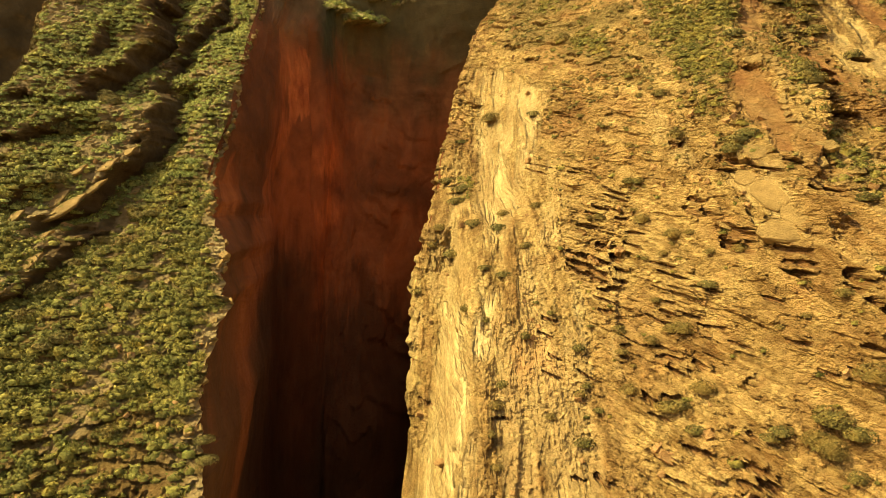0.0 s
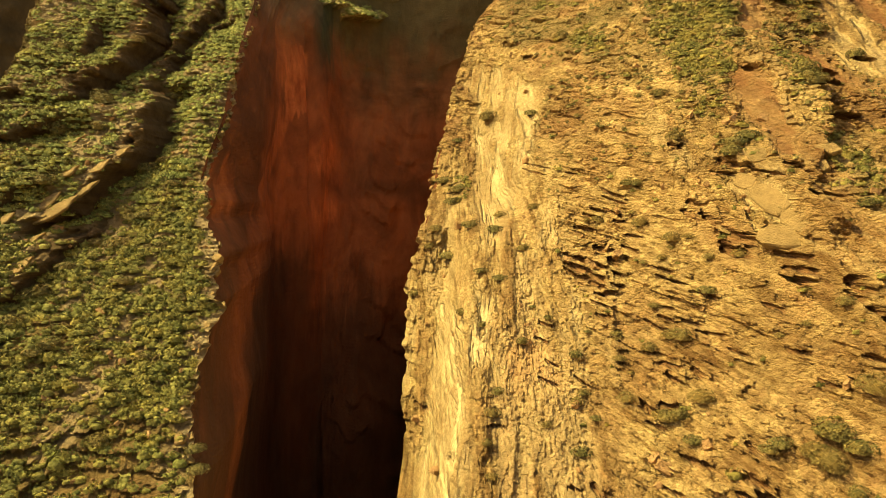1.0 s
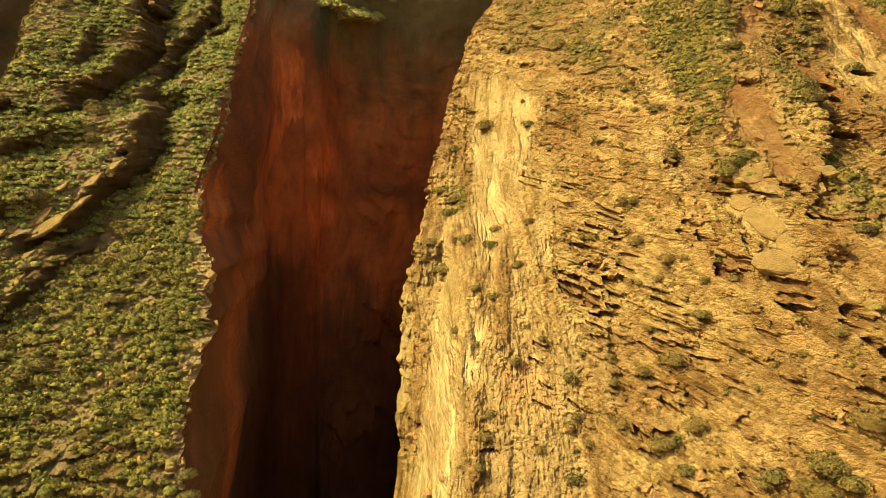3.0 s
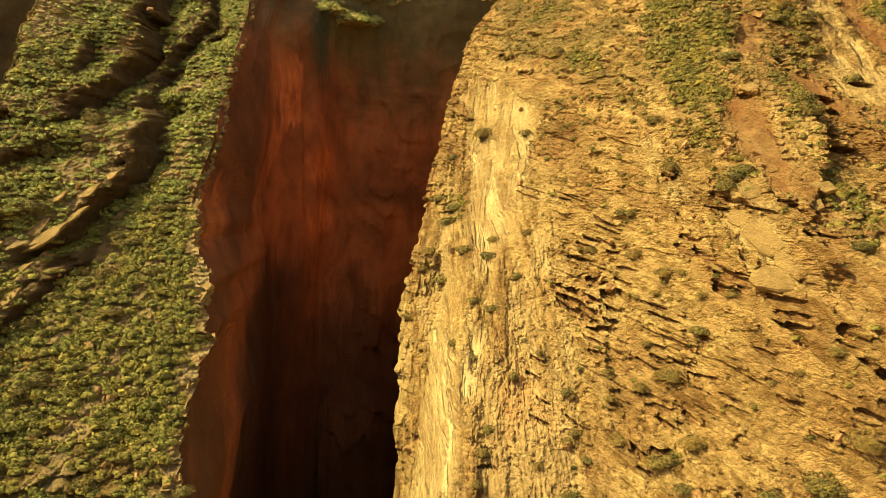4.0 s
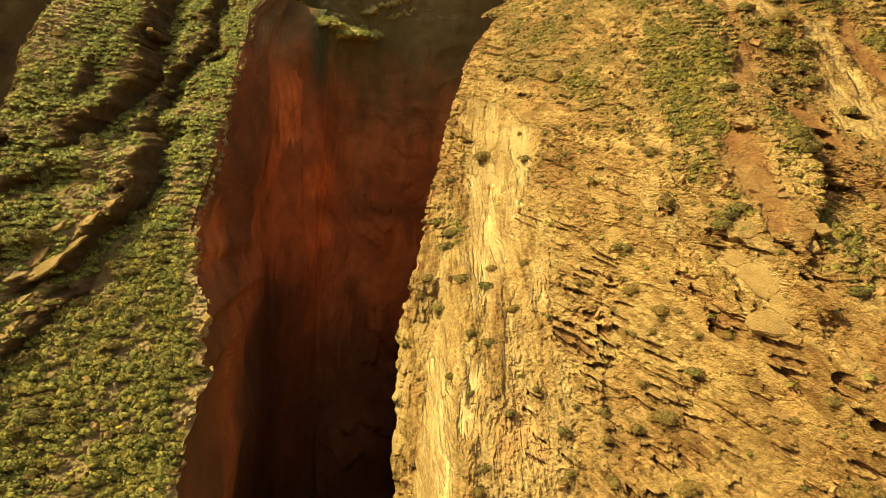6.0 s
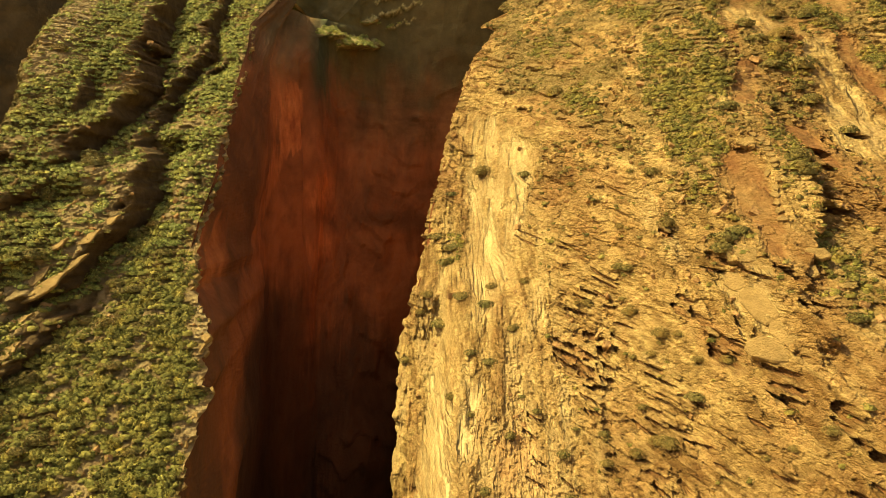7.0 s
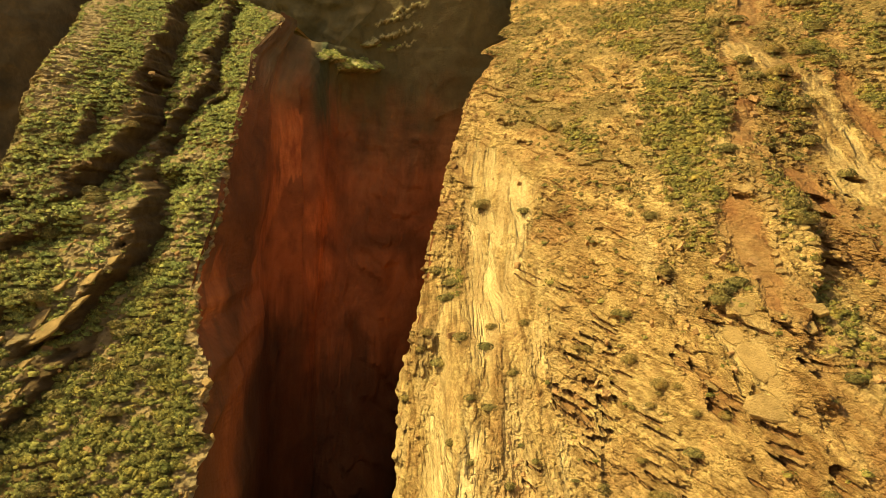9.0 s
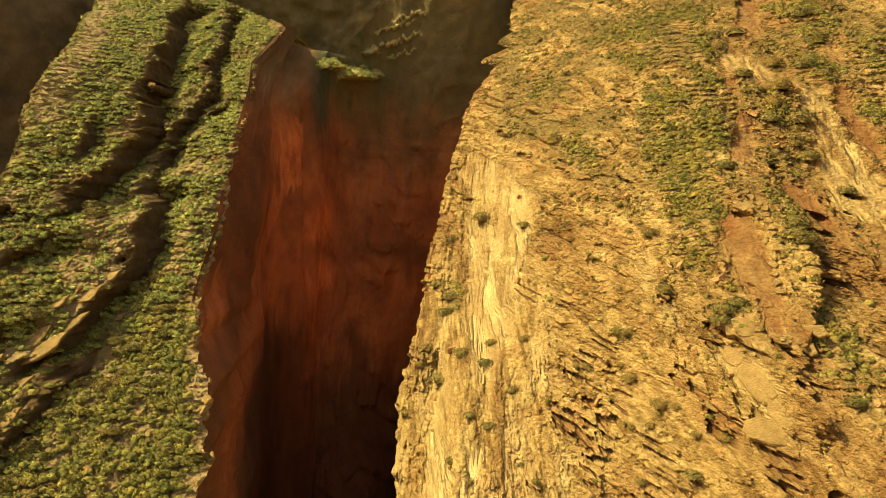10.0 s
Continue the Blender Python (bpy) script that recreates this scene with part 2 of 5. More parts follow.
def foliage(name, dark, light):
    n = Nodes(name, 0.7)
    info = n.tree.nodes.new("ShaderNodeNewGeometry")
    own = n.ramp(info.outputs["Random Per Island"], (0.0, dark), (1.0, light))
    patch = n.ramp(n.noise(0.55, 5, rough=0.65), (0.33, (0.62, 0.74, 0.65)), (0.5, (0.95, 0.97, 0.9)), (0.68, (1.32, 1.16, 0.92)))
    n.shader.inputs["Subsurface Weight"].default_value = 0.0
    clump = n.noise(5.0, 6, rough=0.7)
    shade = n.ramp(clump, (0.34, (0.65, 0.67, 0.6)), (0.62, (1.3, 1.28, 1.2)))
    return n.finish(n.mix(0.8, n.mix(1.0, own, patch, "MULTIPLY"), shade, "MULTIPLY"), clump, 0.3)


ROCK_RIGHT, SOIL_LEFT, ROCK_GORGE = rock_right(), soil_left(), rock_gorge()
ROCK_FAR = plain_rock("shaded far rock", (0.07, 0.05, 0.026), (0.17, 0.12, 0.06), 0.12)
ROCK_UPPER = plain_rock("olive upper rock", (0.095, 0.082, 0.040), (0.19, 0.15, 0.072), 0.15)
GROUND = plain_rock("valley floor", (0.24, 0.16, 0.08), (0.40, 0.28, 0.15), 0.05)
SLAB = plain_rock("pale sandstone slab", (0.215, 0.145, 0.063), (0.37, 0.255, 0.112), 1.3)
STONE = plain_rock("brown sandstone", (0.30, 0.17, 0.075), (0.48, 0.30, 0.145), 1.1)
SCRUB = foliage("low scrub leaves", (0.125, 0.112, 0.036), (0.32, 0.27, 0.088))
OLIVE = foliage("olive shrub leaves", (0.125, 0.105, 0.042), (0.30, 0.24, 0.10))
GREEN = foliage("cushion shrub leaves", (0.162, 0.182, 0.062), (0.405, 0.42, 0.148))
LUSH = foliage("lush shrub leaves", (0.108, 0.107, 0.034), (0.345, 0.318, 0.10))
DARK_GREEN = foliage("bush leaves", (0.095, 0.082, 0.032), (0.265, 0.215, 0.085))
STRAW = foliage("dry bush twigs", (0.14, 0.10, 0.04), (0.34, 0.25, 0.10))
BARK = plain_rock("grey bark", (0.10, 0.07, 0.04), (0.20, 0.15, 0.09), 5.0)

# ---- forms of the two hillsides: how far back each lies at x and height z ----
LEFT_FORM = [79.49, 33.26, 1.04, 1.1, 6.78, 0.21, -2.53, -3.07, -2.27, -2.27]


def left_base(x, z):
    return left_slope(x, np.maximum(z, 0)) + 1.2 * np.minimum(z, 0)


def left_slope(x, z):
    u, v = (x + 32) / 16, (z - 40) / 25
    powers = [(a, b) for a in range(4) for b in range(4) if a + b <= 3]
    crest = 77 + 0.5 * np.maximum(-28 - x, 0)
    return sum(k * u**a * v**b for k, (a, b) in zip(LEFT_FORM, powers)) + 12 * np.maximum(z - crest, 0)


# a coarse net of the right hill's depth, 9 m by 13 m
RIGHT_FORM = [
    [39.8, 33.3, 27.1, 21.7, 11.8, -0.4, -8.4, -12.3, -14.4, -15.9],
    [56.3, 48.5, 41.2, 38.6, 29.5, 15.5, 9.4, 8.0, 7.0, 5.8],
    [74.8, 65.3, 56.3, 55.0, 49.1, 30.8, 28.5, 29.8, 29.1, 27.5],
    [98.0, 89.8, 82.4, 75.8, 62.7, 47.0, 53.6, 53.7, 51.1, 48.5],
    [122.4, 114.3, 106.0, 95.3, 77.6, 68.9, 73.0, 72.1, 69.8, 67.4],
    [146.0, 136.9, 126.8, 114.9, 100.7, 90.1, 88.4, 88.1, 86.9, 85.0],
    [169.3, 159.5, 149.2, 138.5, 127.1, 115.5, 109.1, 106.6, 104.7, 102.7],
    [192.4, 182.4, 172.1, 161.7, 150.7, 139.7, 131.7, 127.0, 123.8, 121.1],
    [215.4, 205.3, 195.0, 184.5, 173.6, 162.9, 154.2, 148.1, 143.7, 140.2],
]


def right_base(x, z):
    return right_slope(x, np.clip(z, 0, 85)) + 1.3 * np.minimum(z, 0) + 1.9 * np.maximum(z - 85, 0)


def right_slope(x, z):
    def spline(t):
        t = np.abs(t)
        return np.where(t < 1, 2 / 3 - t**2 + t**3 / 2, np.where(t < 2, (2 - t) ** 3 / 6, 0))

    x = np.minimum(x, 53.5)
    y = 0.0
    for j, row in enumerate(RIGHT_FORM):
        across = sum(k * spline((x + 9) / 9 - (i - 1)) for i, k in enumerate(row))
        y = y + across * spline((z - 8) / 13 - (j - 1))
    y = y + 14.9 * sigmoid((1.4 + 0.17 * (z - 21.5) - x) / 0.45) * sigmoid((27 - z) / 2)
    return y + 8.9 * sigmoid((8 - x) / 0.8) * sigmoid((z - 30.3) / 0.6) * sigmoid((38 - z) / 4)


def along(knots, z):
    zs, xs = zip(*sorted((b, a) for a, b in knots))
    return np.interp(z, zs, xs)


LEFT_LIP = [(-31.5, 100), (-30.5, 84), (-28.3, 76), (-29.3, 70.4), (-30, 67), (-28.4, 62), (-27.9, 59), (-27.4, 55), (-26.5, 50), (-25.7, 45), (-24.8, 41), (-24.6, 36), (-24.2, 33.2), (-22.7, 31.2),
            (-22.9, 29.6), (-21.4, 28.3), (-20.1, 26.9), (-19.2, 26.1), (-19.6, 24.8), (-18.8, 23.3), (-17.9, 22.3), (-18.3, 21), (-18.1, 19), (-17.2, 16), (-16.8, 15), (-16.1, 14), (-14.8, 12), (-13, -12)]
RIGHT_LIP = [(17, 100), (16, 88), (14.1, 77), (11.8, 75.3), (11.6, 74.2), (13.2, 72.6), (8.6, 71.2), (8.2, 70.2), (10.4, 68.5), (6.8, 63.5), (4.7, 59), (3.5, 53.5), (2.5, 50.5), (1.3, 46), (0.5, 41), (-0.8, 37),
             (-1.3, 31.5), (-2.2, 28), (-3.3, 24), (-3.8, 22), (-3.4, 20), (-3.7, 17), (-3.4, 15.4), (-3.6, 12.8), (-3.1, 9.9), (-3.4, 6.4), (-3.8, -12)]
LEFT_RIM = [(-70, 100), (-59, 77), (-56, 71.3), (-53.7, 66), (-51.8, 61.5), (-51, 58), (-49.5, 54), (-48.4, 51), (-47.2, 48), (-46.6, 45.5), (-48, 40), (-60, 30), (-80, 10)]


def left_lip(z):
    return along(LEFT_LIP, z) + 0.3 * fbm(z * 1.1, z * 0, 5, 4, 0.6)


def right_lip(z):
    return along(RIGHT_LIP, z) + 0.28 * fbm(z * 1.3, z * 0, 9, 4, 0.6)


LEFT_TREND = [(-31.5, 100), (-29.4, 70), (-26.5, 50), (-24.6, 36), (-20, 27), (-17.4, 17), (-13, -12)]
RIGHT_TREND = [(17, 100), (12.4, 75), (5.2, 60), (0.5, 41), (-3.2, 24), (-3.6, 10), (-3.8, -12)]


def spread(z, s, lip, trend, sign):
    """x at a distance s from the lip: the lip's jags die out away from it."""
    smoothed = along(trend, z)
    return smoothed + sign * s + (lip(z) - smoothed) * np.exp(-s / 2.5)


SCARPS = [  # line down the hill, height of the step, half width of its face
    ([(-49, 83), (-44.4, 72), (-42.4, 65.3), (-41.5, 61.3), (-40.5, 56.3), (-39.6, 52), (-38.8, 48.9), (-39.4, 46.4), (-40.8, 44), (-43.0, 42.4), (-45.5, 42.4), (-49, 43)], 7.4, 0.45),
    ([(-41.5, 83), (-38.8, 74), (-37.3, 67.5), (-36.1, 62), (-35.7, 56.8), (-36, 53.7), (-36.2, 50), (-35.8, 47.5)], 4.6, 0.4),
    ([(-35.4, 47), (-32.6, 41.4), (-32.0, 38.8), (-32.3, 36.2), (-33.2, 34.1), (-34, 32.2), (-34.4, 30.2), (-36.6, 28.2)], 6.6, 0.4),
    ([(-32.6, 30.4), (-33.7, 27.6), (-34.2, 25.4), (-35, 23.8), (-38, 22)], 3.6, 0.3),
] + [
    ([(-37.5, 33.6), (-38.6, 31.2), (-41, 29.5)], 2.2, 0.3),
    ([(-44.8, 55.5), (-44.5, 54.1), (-43.6, 51.3), (-43.4, 49.0)], 2.6, 0.3),
    ([(-27.6, 60.0), (-31.2, 60.2), (-32.7, 58.5), (-33.1, 56.0)], 2.6, 0.3),
    ([(-25.2, 43.6), (-28.3, 43.2), (-30.8, 43.4)], 1.6, 0.3),
    ([(-41, 40.5), (-42.1, 39.3), (-42.7, 38.1), (-44.5, 37.2)], 4.4, 0.3),
]
Z_LEFT = np.concatenate([np.linspace(-36, 1, 40)[:-1], 1 + 95 * np.linspace(0, 1, 620) ** 1.12])
S_LEFT = np.concatenate([np.linspace(0, 26, 280)[:-1], np.linspace(26, 56, 130)])


def stones(x, z, size, seed):
    """Packed stones: distance to the gap between neighbours, and each stone's random number."""
    i, j = np.floor(x / size).astype(np.int64), np.floor(z / size).astype(np.int64)
    near, second, own = np.full(np.shape(x), 9.0), np.full(np.shape(x), 9.0), np.zeros(np.shape(x))
    for a in (-1, 0, 1):
        for b in (-1, 0, 1):
            px, pz = i + a + hashed(i + a, j + b, seed), j + b + hashed(i + a, j + b, seed + 1)
            d = np.hypot(x / size - px, z / size - pz)
            closer = d < near
            second = np.where(closer, near, np.minimum(second, d))
            own = np.where(closer, hashed(i + a, j + b, seed + 2), own)
            near = np.where(closer, d, near)
    return second - near, own


def facets(x, z, size, seed):
    """As stones(), with the way from each stone's middle in metres."""
    i, j = np.floor(x / size).astype(np.int64), np.floor(z / size).astype(np.int64)
    near, own, ox, oz = np.full(np.shape(x), 9.0), np.zeros(np.shape(x)), np.zeros(np.shape(x)), np.zeros(np.shape(x))
    for a in (-1, 0, 1):
        for b in (-1, 0, 1):
            px, pz = i + a + hashed(i + a, j + b, seed), j + b + hashed(i + a, j + b, seed + 1)
            dx, dz = x / size - px, z / size - pz
            d = np.hypot(dx, dz)
            closer = d < near
            own, ox, oz = np.where(closer, hashed(i + a, j + b, seed + 2), own), np.where(closer, dx, ox), np.where(closer, dz, oz)
            near = np.where(closer, d, near)
    return near, own, ox * size, oz * size


def crag(x, z, tilt, sizes, seed, flip=1):
    """Broken blocks, longer along the beds than across them: each size stands out by its own random step and tilts its own way."""
    total, tone = 0.0, 0.0
    c, n = math.cos(math.atan(tilt)), math.sin(math.atan(tilt))
    for k, (long, thick, jump) in enumerate(sizes):
        a = (c * x - n * z) / long + 0.3 * fbm(x / long, z / long, seed + 40 + k, 2)
        b = (c * z + n * x) / thick + 0.35 * fbm(x / long, z / long, seed + 50 + k, 2)
        near, own, da, db = facets(a, b, 1.0, seed + 10 * k)
        key, none = np.floor(own * 9999), np.zeros(own.shape, np.int64)
        total = total - jump * (own**1.5 - 0.9 * flip * db * (0.2 + 0.8 * hashed(key, none + 3, seed)) + 1.5 * da * (hashed(key, none + 5, seed) - 0.5))
        tone = tone + (hashed(key, none + 9, seed) - 0.5) / len(sizes)
    return total, 0.5 + tone


def build_left():
    z, s = np.meshgrid(Z_LEFT, S_LEFT, indexing="ij")
    x = spread(z, s, left_lip, LEFT_TREND, -1)
    y = left_base(x, z)
    scarp, ledge = np.zeros_like(x), np.zeros_like(x)
    wx = x + 1.2 * fbm(x / 3.5, z / 3.5, 31) + 0.35 * fbm(x / 1.1, z / 1.1, 33, 4)
    wz = z + 1.2 * fbm(x / 3.5, z / 3.5, 37) + 0.35 * fbm(x / 1.1, z / 1.1, 39, 4)
    for line, h, w in SCARPS:
        d = beside(line, wx, wz)
        ends = smooth(line[-1][1] - 2, line[-1][1] + 1.5, z) * (1 - smooth(line[0][1] - 3, line[0][1] + 1, z))
        y += ends * 0.54 * h * (0.6 + 0.4 * smooth(29, 37, z)) * (1 + np.tanh((d - 0.2) / (0.45 * w))) * np.exp(-np.maximum(d, 0) / 5)
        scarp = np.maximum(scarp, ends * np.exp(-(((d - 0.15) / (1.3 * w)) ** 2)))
        ledge = np.maximum(ledge, ends * np.exp(-(((d + 0.55) / 0.4) ** 2)))
    relief, tone = crag(x, z, -0.5, ((2.2, 0.8, 0.8), (1.0, 0.4, 0.45), (0.45, 0.25, 0.2)), 600)
    low = 1 - smooth(13, 19, z + 2 * fbm(x / 3, z / 3, 55))
    y += (0.16 + 0.06 * scarp + 0.7 * ledge + 0.35 * low) * relief
    rim = along(LEFT_RIM, z) + 0.5 * fbm(z / 2.5, z * 0, 41)
    over = np.maximum(rim - x, 0)
    y += 1.1 * over + 0.25 * over**1.5
    # rough ground: swells, small benches, clods and stones
    y += 0.7 * fbm(x / 9, z / 9, 3) + 0.3 * fbm(x / 1.8, z / 1.3, 11, 4, 0.6)
    bench = z / 0.8 + 0.6 * fbm(x / 3.5, z / 3.5, 13)
    saw = bench - np.floor(bench)
    y += -0.38 * (1 - 0.85 * scarp) * (1 - saw) * (0.3 + 0.7 * smooth(-0.5, 0.5, fbm(x / 4, z / 3, 15)))
    gap, own = stones(x + 0.3 * fbm(x, z, 17), 1.5 * z, 0.62, 19)
    y += -0.42 * smooth(0, 0.5, gap) * (0.25 + 0.75 * own) * (1 - 0.8 * scarp)
    y += 0.10 * fbm(x / 0.28, z / 0.26, 23, 2)
    edge = np.exp(-s / 0.7)
    y += edge * (0.9 + 0.8 * fbm(z * 2.3, x * 0, 21, 5, 0.75))
    patch = fbm(x / 5, z / 4, 51) + 0.5 * fbm(x / 1.2, z / 0.9, 53)
    bare = np.clip(smooth(0.2, 0.85, patch) * 0.75 + 0.95 * np.exp(-((s / 1.5) ** 2)) * smooth(-0.5, 0.2, fbm(z / 1.5, s / 1.5, 57)) + np.exp(-(((x - rim - 1.4) / 2.2) ** 2)) * smooth(48, 58, z), 0, 1)
    bare = np.clip(bare + 0.9 * ledge * smooth(-0.2, 0.3, fbm(x / 1.6, z / 1.6, 56)), 0, 1)
    wx, wz = x + 0.6 * fbm(x / 1.5, z / 1.5, 58), z + 0.6 * fbm(x / 1.5, z / 1.5, 59)
    for outline in BARE_LEFT:
        bare = np.maximum(bare, inside(outline, wx, wz) * (0.7 + 0.3 * fbm(x, z, 63)))
    veg = np.clip(1 - 0.95 * bare - scarp, 0, 1) * (0.35 + 0.65 * smooth(-0.7, 0.1, fbm(x / 6, z / 5, 61) + 0.2)) * (1 - 0.55 * low)
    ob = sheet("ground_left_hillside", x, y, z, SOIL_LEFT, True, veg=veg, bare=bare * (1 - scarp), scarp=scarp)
    tagged(ob, "steep scrubby hillside with terraced dry soil beside the gorge", "hillside", kind="structure")
    return x, y, z, veg, saw, scarp, rim


BARE_LEFT = [
    [(-25.3, 34), (-23.2, 32.4), (-22.5, 29.2), (-23.7, 29.8), (-24.6, 31.5)],
    [(-21, 27.6), (-19.2, 26.6), (-19, 24.6), (-19.9, 24.9)],
    [(-18.6, 23), (-17.4, 22.6), (-18, 20.8)],
    [(-33, 37.5), (-32.2, 35.5), (-34.4, 31.5), (-36.8, 28.6), (-38.2, 30), (-36, 34)],
    [(-35.6, 28.4), (-33.9, 27), (-34.6, 23.6), (-36.4, 24)],
    [(-25, 17.3), (-24, 17), (-24.2, 15), (-25, 15.3)],
] + [
    [(-40, 50), (-38.6, 49), (-39.2, 56), (-41, 57)],
    [(-31.6, 33), (-30.4, 33.4), (-30.6, 31), (-32.6, 29)],
    [(-37.8, 42.5), (-34.0, 42.5), (-32.8, 39), (-33.4, 35.4), (-36.2, 35.6)],
    [(-30.6, 41), (-27.6, 41), (-26.4, 36), (-29, 36)],
    [(-32.5, 31.5), (-30, 32.8), (-29.3, 29), (-30.6, 27.4), (-32.6, 28.4)],
    [(-36.8, 39.8), (-33, 39.8), (-32.8, 35.5), (-35.5, 34.5), (-37.5, 37)],
    [(-31, 27.6), (-29.2, 27.8), (-28.6, 25.8), (-30.8, 25)],
    [(-53.5, 66), (-50, 63), (-48, 58), (-50, 55.5), (-55, 64)],
]
LEFT = build_left()

ZONES = {
    "pale": [
        [(5.0, 51.8), (8.4, 50.4), (10.4, 47), (12.3, 44.4), (12.0, 41.5), (10.5, 39.2), (9.7, 35.4), (8.3, 32.4), (6.6, 29.4), (4.9, 27.1), (3.6, 26.8), (4.3, 29.7), (4.2, 32.6), (4.0, 36.8), (4.6, 40.5), (5.2, 44), (3.6, 48.2)],
        [(1.3, 21.9), (0.4, 20.7), (-0.2, 19.2), (-0.6, 16.7), (-0.8, 13.2), (-2.2, 8), (-3.4, 2), (2.2, 2), (2.5, 14.6), (1.9, 16.6), (1.4, 19.0), (1.8, 21.1)],
        [(2.5, 23.4), (4.9, 23.5), (4.4, 20.4), (4.5, 18.8), (2.4, 18.5), (2.0, 19.8), (3.4, 22.6)],
    ] + [
        [(21.2, 33), (22.7, 33.3), (24, 32.9), (24.1, 31.3), (24, 29), (22.8, 29.5), (22.2, 30.6), (21.5, 32)],
        [(22.3, 28.7), (23.6, 28.5), (23.6, 27.8), (22.5, 27.9)],
        [(23.0, 34.9), (24.6, 33.9), (24.3, 33.1), (22.8, 33.8)],
        [(42.0, 59.0), (45.5, 57.0), (44.2, 52.0), (43.8, 49.3), (44.1, 46.4), (40.2, 41.4), (37.6, 43.8), (39.6, 48.6), (40.2, 53.4)],
        [(36.5, 63.0), (40.5, 62.9), (42.6, 59.5), (38.9, 58.6), (35.7, 60.1)],
    ],
    "ridge": [
        [(10.6, 24.0), (11.5, 24.1), (10.8, 20.1), (10.3, 20.0)],
        [(13.3, 24.3), (14.0, 24.8), (12.5, 18.1), (12.0, 18.0)],
        [(16.8, 26.9), (17.3, 26.5), (16.9, 26.1), (16.3, 25.9)],
        [(8.9, 27.8), (9.6, 28.7), (9.5, 27.0), (8.1, 25.6)],
        [(9.2, 28.5), (10.2, 31), (11.5, 31), (10.2, 27)],
        [(18.6, 39.6), (19.8, 39.8), (20.6, 34), (19.4, 33)],
    ],
    "red": [
        [(27.4, 43.7), (28.2, 42.6), (28.1, 40.4), (27.4, 37.6), (25.7, 34.2), (24.7, 34.0), (25.4, 36.3), (24.9, 37.7), (24.9, 40.5), (25.9, 43.0)],
        [(33.8, 54.7), (35.7, 53.4), (33.0, 48.6), (29.9, 48.2)],
        [(47.3, 58.7), (48.5, 56.7), (47.3, 54.0), (46.9, 49.9), (44.9, 47.1), (44.4, 50.4), (44.4, 54.1)],
        [(34.1, 46.3), (36.4, 45.4), (36.1, 41.9), (35.1, 40.5), (34.2, 42.8), (33.1, 44.3)],
        [(34.6, 59.2), (36.2, 59.2), (34.4, 54.7), (33.5, 54.7)],
        [(45.7, 74.8), (47.9, 74.5), (44.3, 67.0), (41.6, 66.0), (42.2, 69.6)],
    ],
    # red-brown rock; the first and last outlines also paint in spur and slope shade
    "rusty_shade": [
        [(34, 47), (38.5, 46.5), (41, 42), (38, 37), (34, 36), (31.5, 38.5)],
        [(26, 36), (28.5, 36.5), (27.5, 31), (26, 27.5), (25, 29), (25.2, 33)],
        [(26.5, 29.5), (28.5, 30), (27.5, 24.5), (25.2, 23.5)],
        [(5.6, 20.4), (8.6, 20.4), (9, 17.6), (5.2, 17)],
        [(19, 31.2), (20.6, 31), (22.2, 28), (21, 26.6), (19.6, 28.6)],
        [(31, 48), (33.4, 47.6), (31.6, 43), (29, 42.6)],
        [(30, 52), (36, 62), (45, 75), (57, 75), (51, 56), (44, 45), (38, 44), (34, 47)],
    ],
    "veg": [
        [(26.3, 60.8), (34.3, 59.3), (33.0, 53.3), (29.7, 49.1), (26.9, 46.2), (26.1, 43.6), (24.3, 40.8), (22.4, 41.0), (22.8, 43.4), (22.6, 45.4), (22.6, 49.2)],
        [(29.7, 36.7), (31.1, 34.3), (29.4, 30.9), (27.7, 28.4), (27.4, 30.2), (26.9, 32.8)],
        [(13.6, 65.6), (18.7, 62.1), (17.4, 57.1), (14.0, 59.3)],
        [(16.5, 51.7), (18.9, 51.5), (17.8, 48.3), (15.9, 48.7)],
    ] + [
        [(-0.6, 34.7), (3.7, 34.7), (3.5, 31.0), (0.1, 31.3)],
        [(53.2, 64.4), (60.0, 66.6), (52.5, 57.8), (49.0, 52.0), (47.8, 54.0), (50.4, 59.7)],
        [(33.7, 47.0), (32.6, 43.6), (32.3, 40.7), (30.6, 38.1), (29.0, 39.1), (30.8, 43.5)],
        [(21.4, 40.3), (23.2, 40.4), (23.6, 38.3), (23.0, 37.8), (21.3, 38.7)],
        [(21.9, 36.4), (23.8, 36.3), (23.2, 34.6), (21.8, 34.8)],
        [(24.8, 70.8), (41.4, 75.4), (34.5, 61.1), (30.0, 60.4), (27.4, 62), (22.5, 65.8)],
        [(45.5, 63.2), (49.1, 61.6), (46.2, 58.1), (43.5, 59.9)],
        [(38.6, 57.4), (40.0, 56.4), (40.2, 51.2), (38.6, 50.4), (37, 53.4)],
        [(48, 73), (55, 74), (54, 67), (48.5, 66)],
    ],
}
# rock whose tilted beds stand out in thin plates
BEDDED = [
    [(10.2, 27.4), (12.6, 31.2), (15.6, 32.6), (16.6, 30), (15, 27), (14.8, 24.6), (12.4, 22.4), (10.4, 24.6)],
    [(16, 26.8), (18.6, 25.6), (19.4, 22.5), (17.5, 21.4), (15.4, 22.2)],
    [(18.5, 24.5), (21.5, 23.5), (22.5, 20.5), (20, 20)],
    [(8.6, 36), (11.2, 35.6), (11.2, 33), (8.8, 33.4)],
]
Z_RIGHT = np.concatenate([np.linspace(-36, 10, 40)[:-1], np.linspace(10, 50, 640)[:-1], np.linspace(50, 100, 390)[:-1], np.linspace(100, 118, 25)])
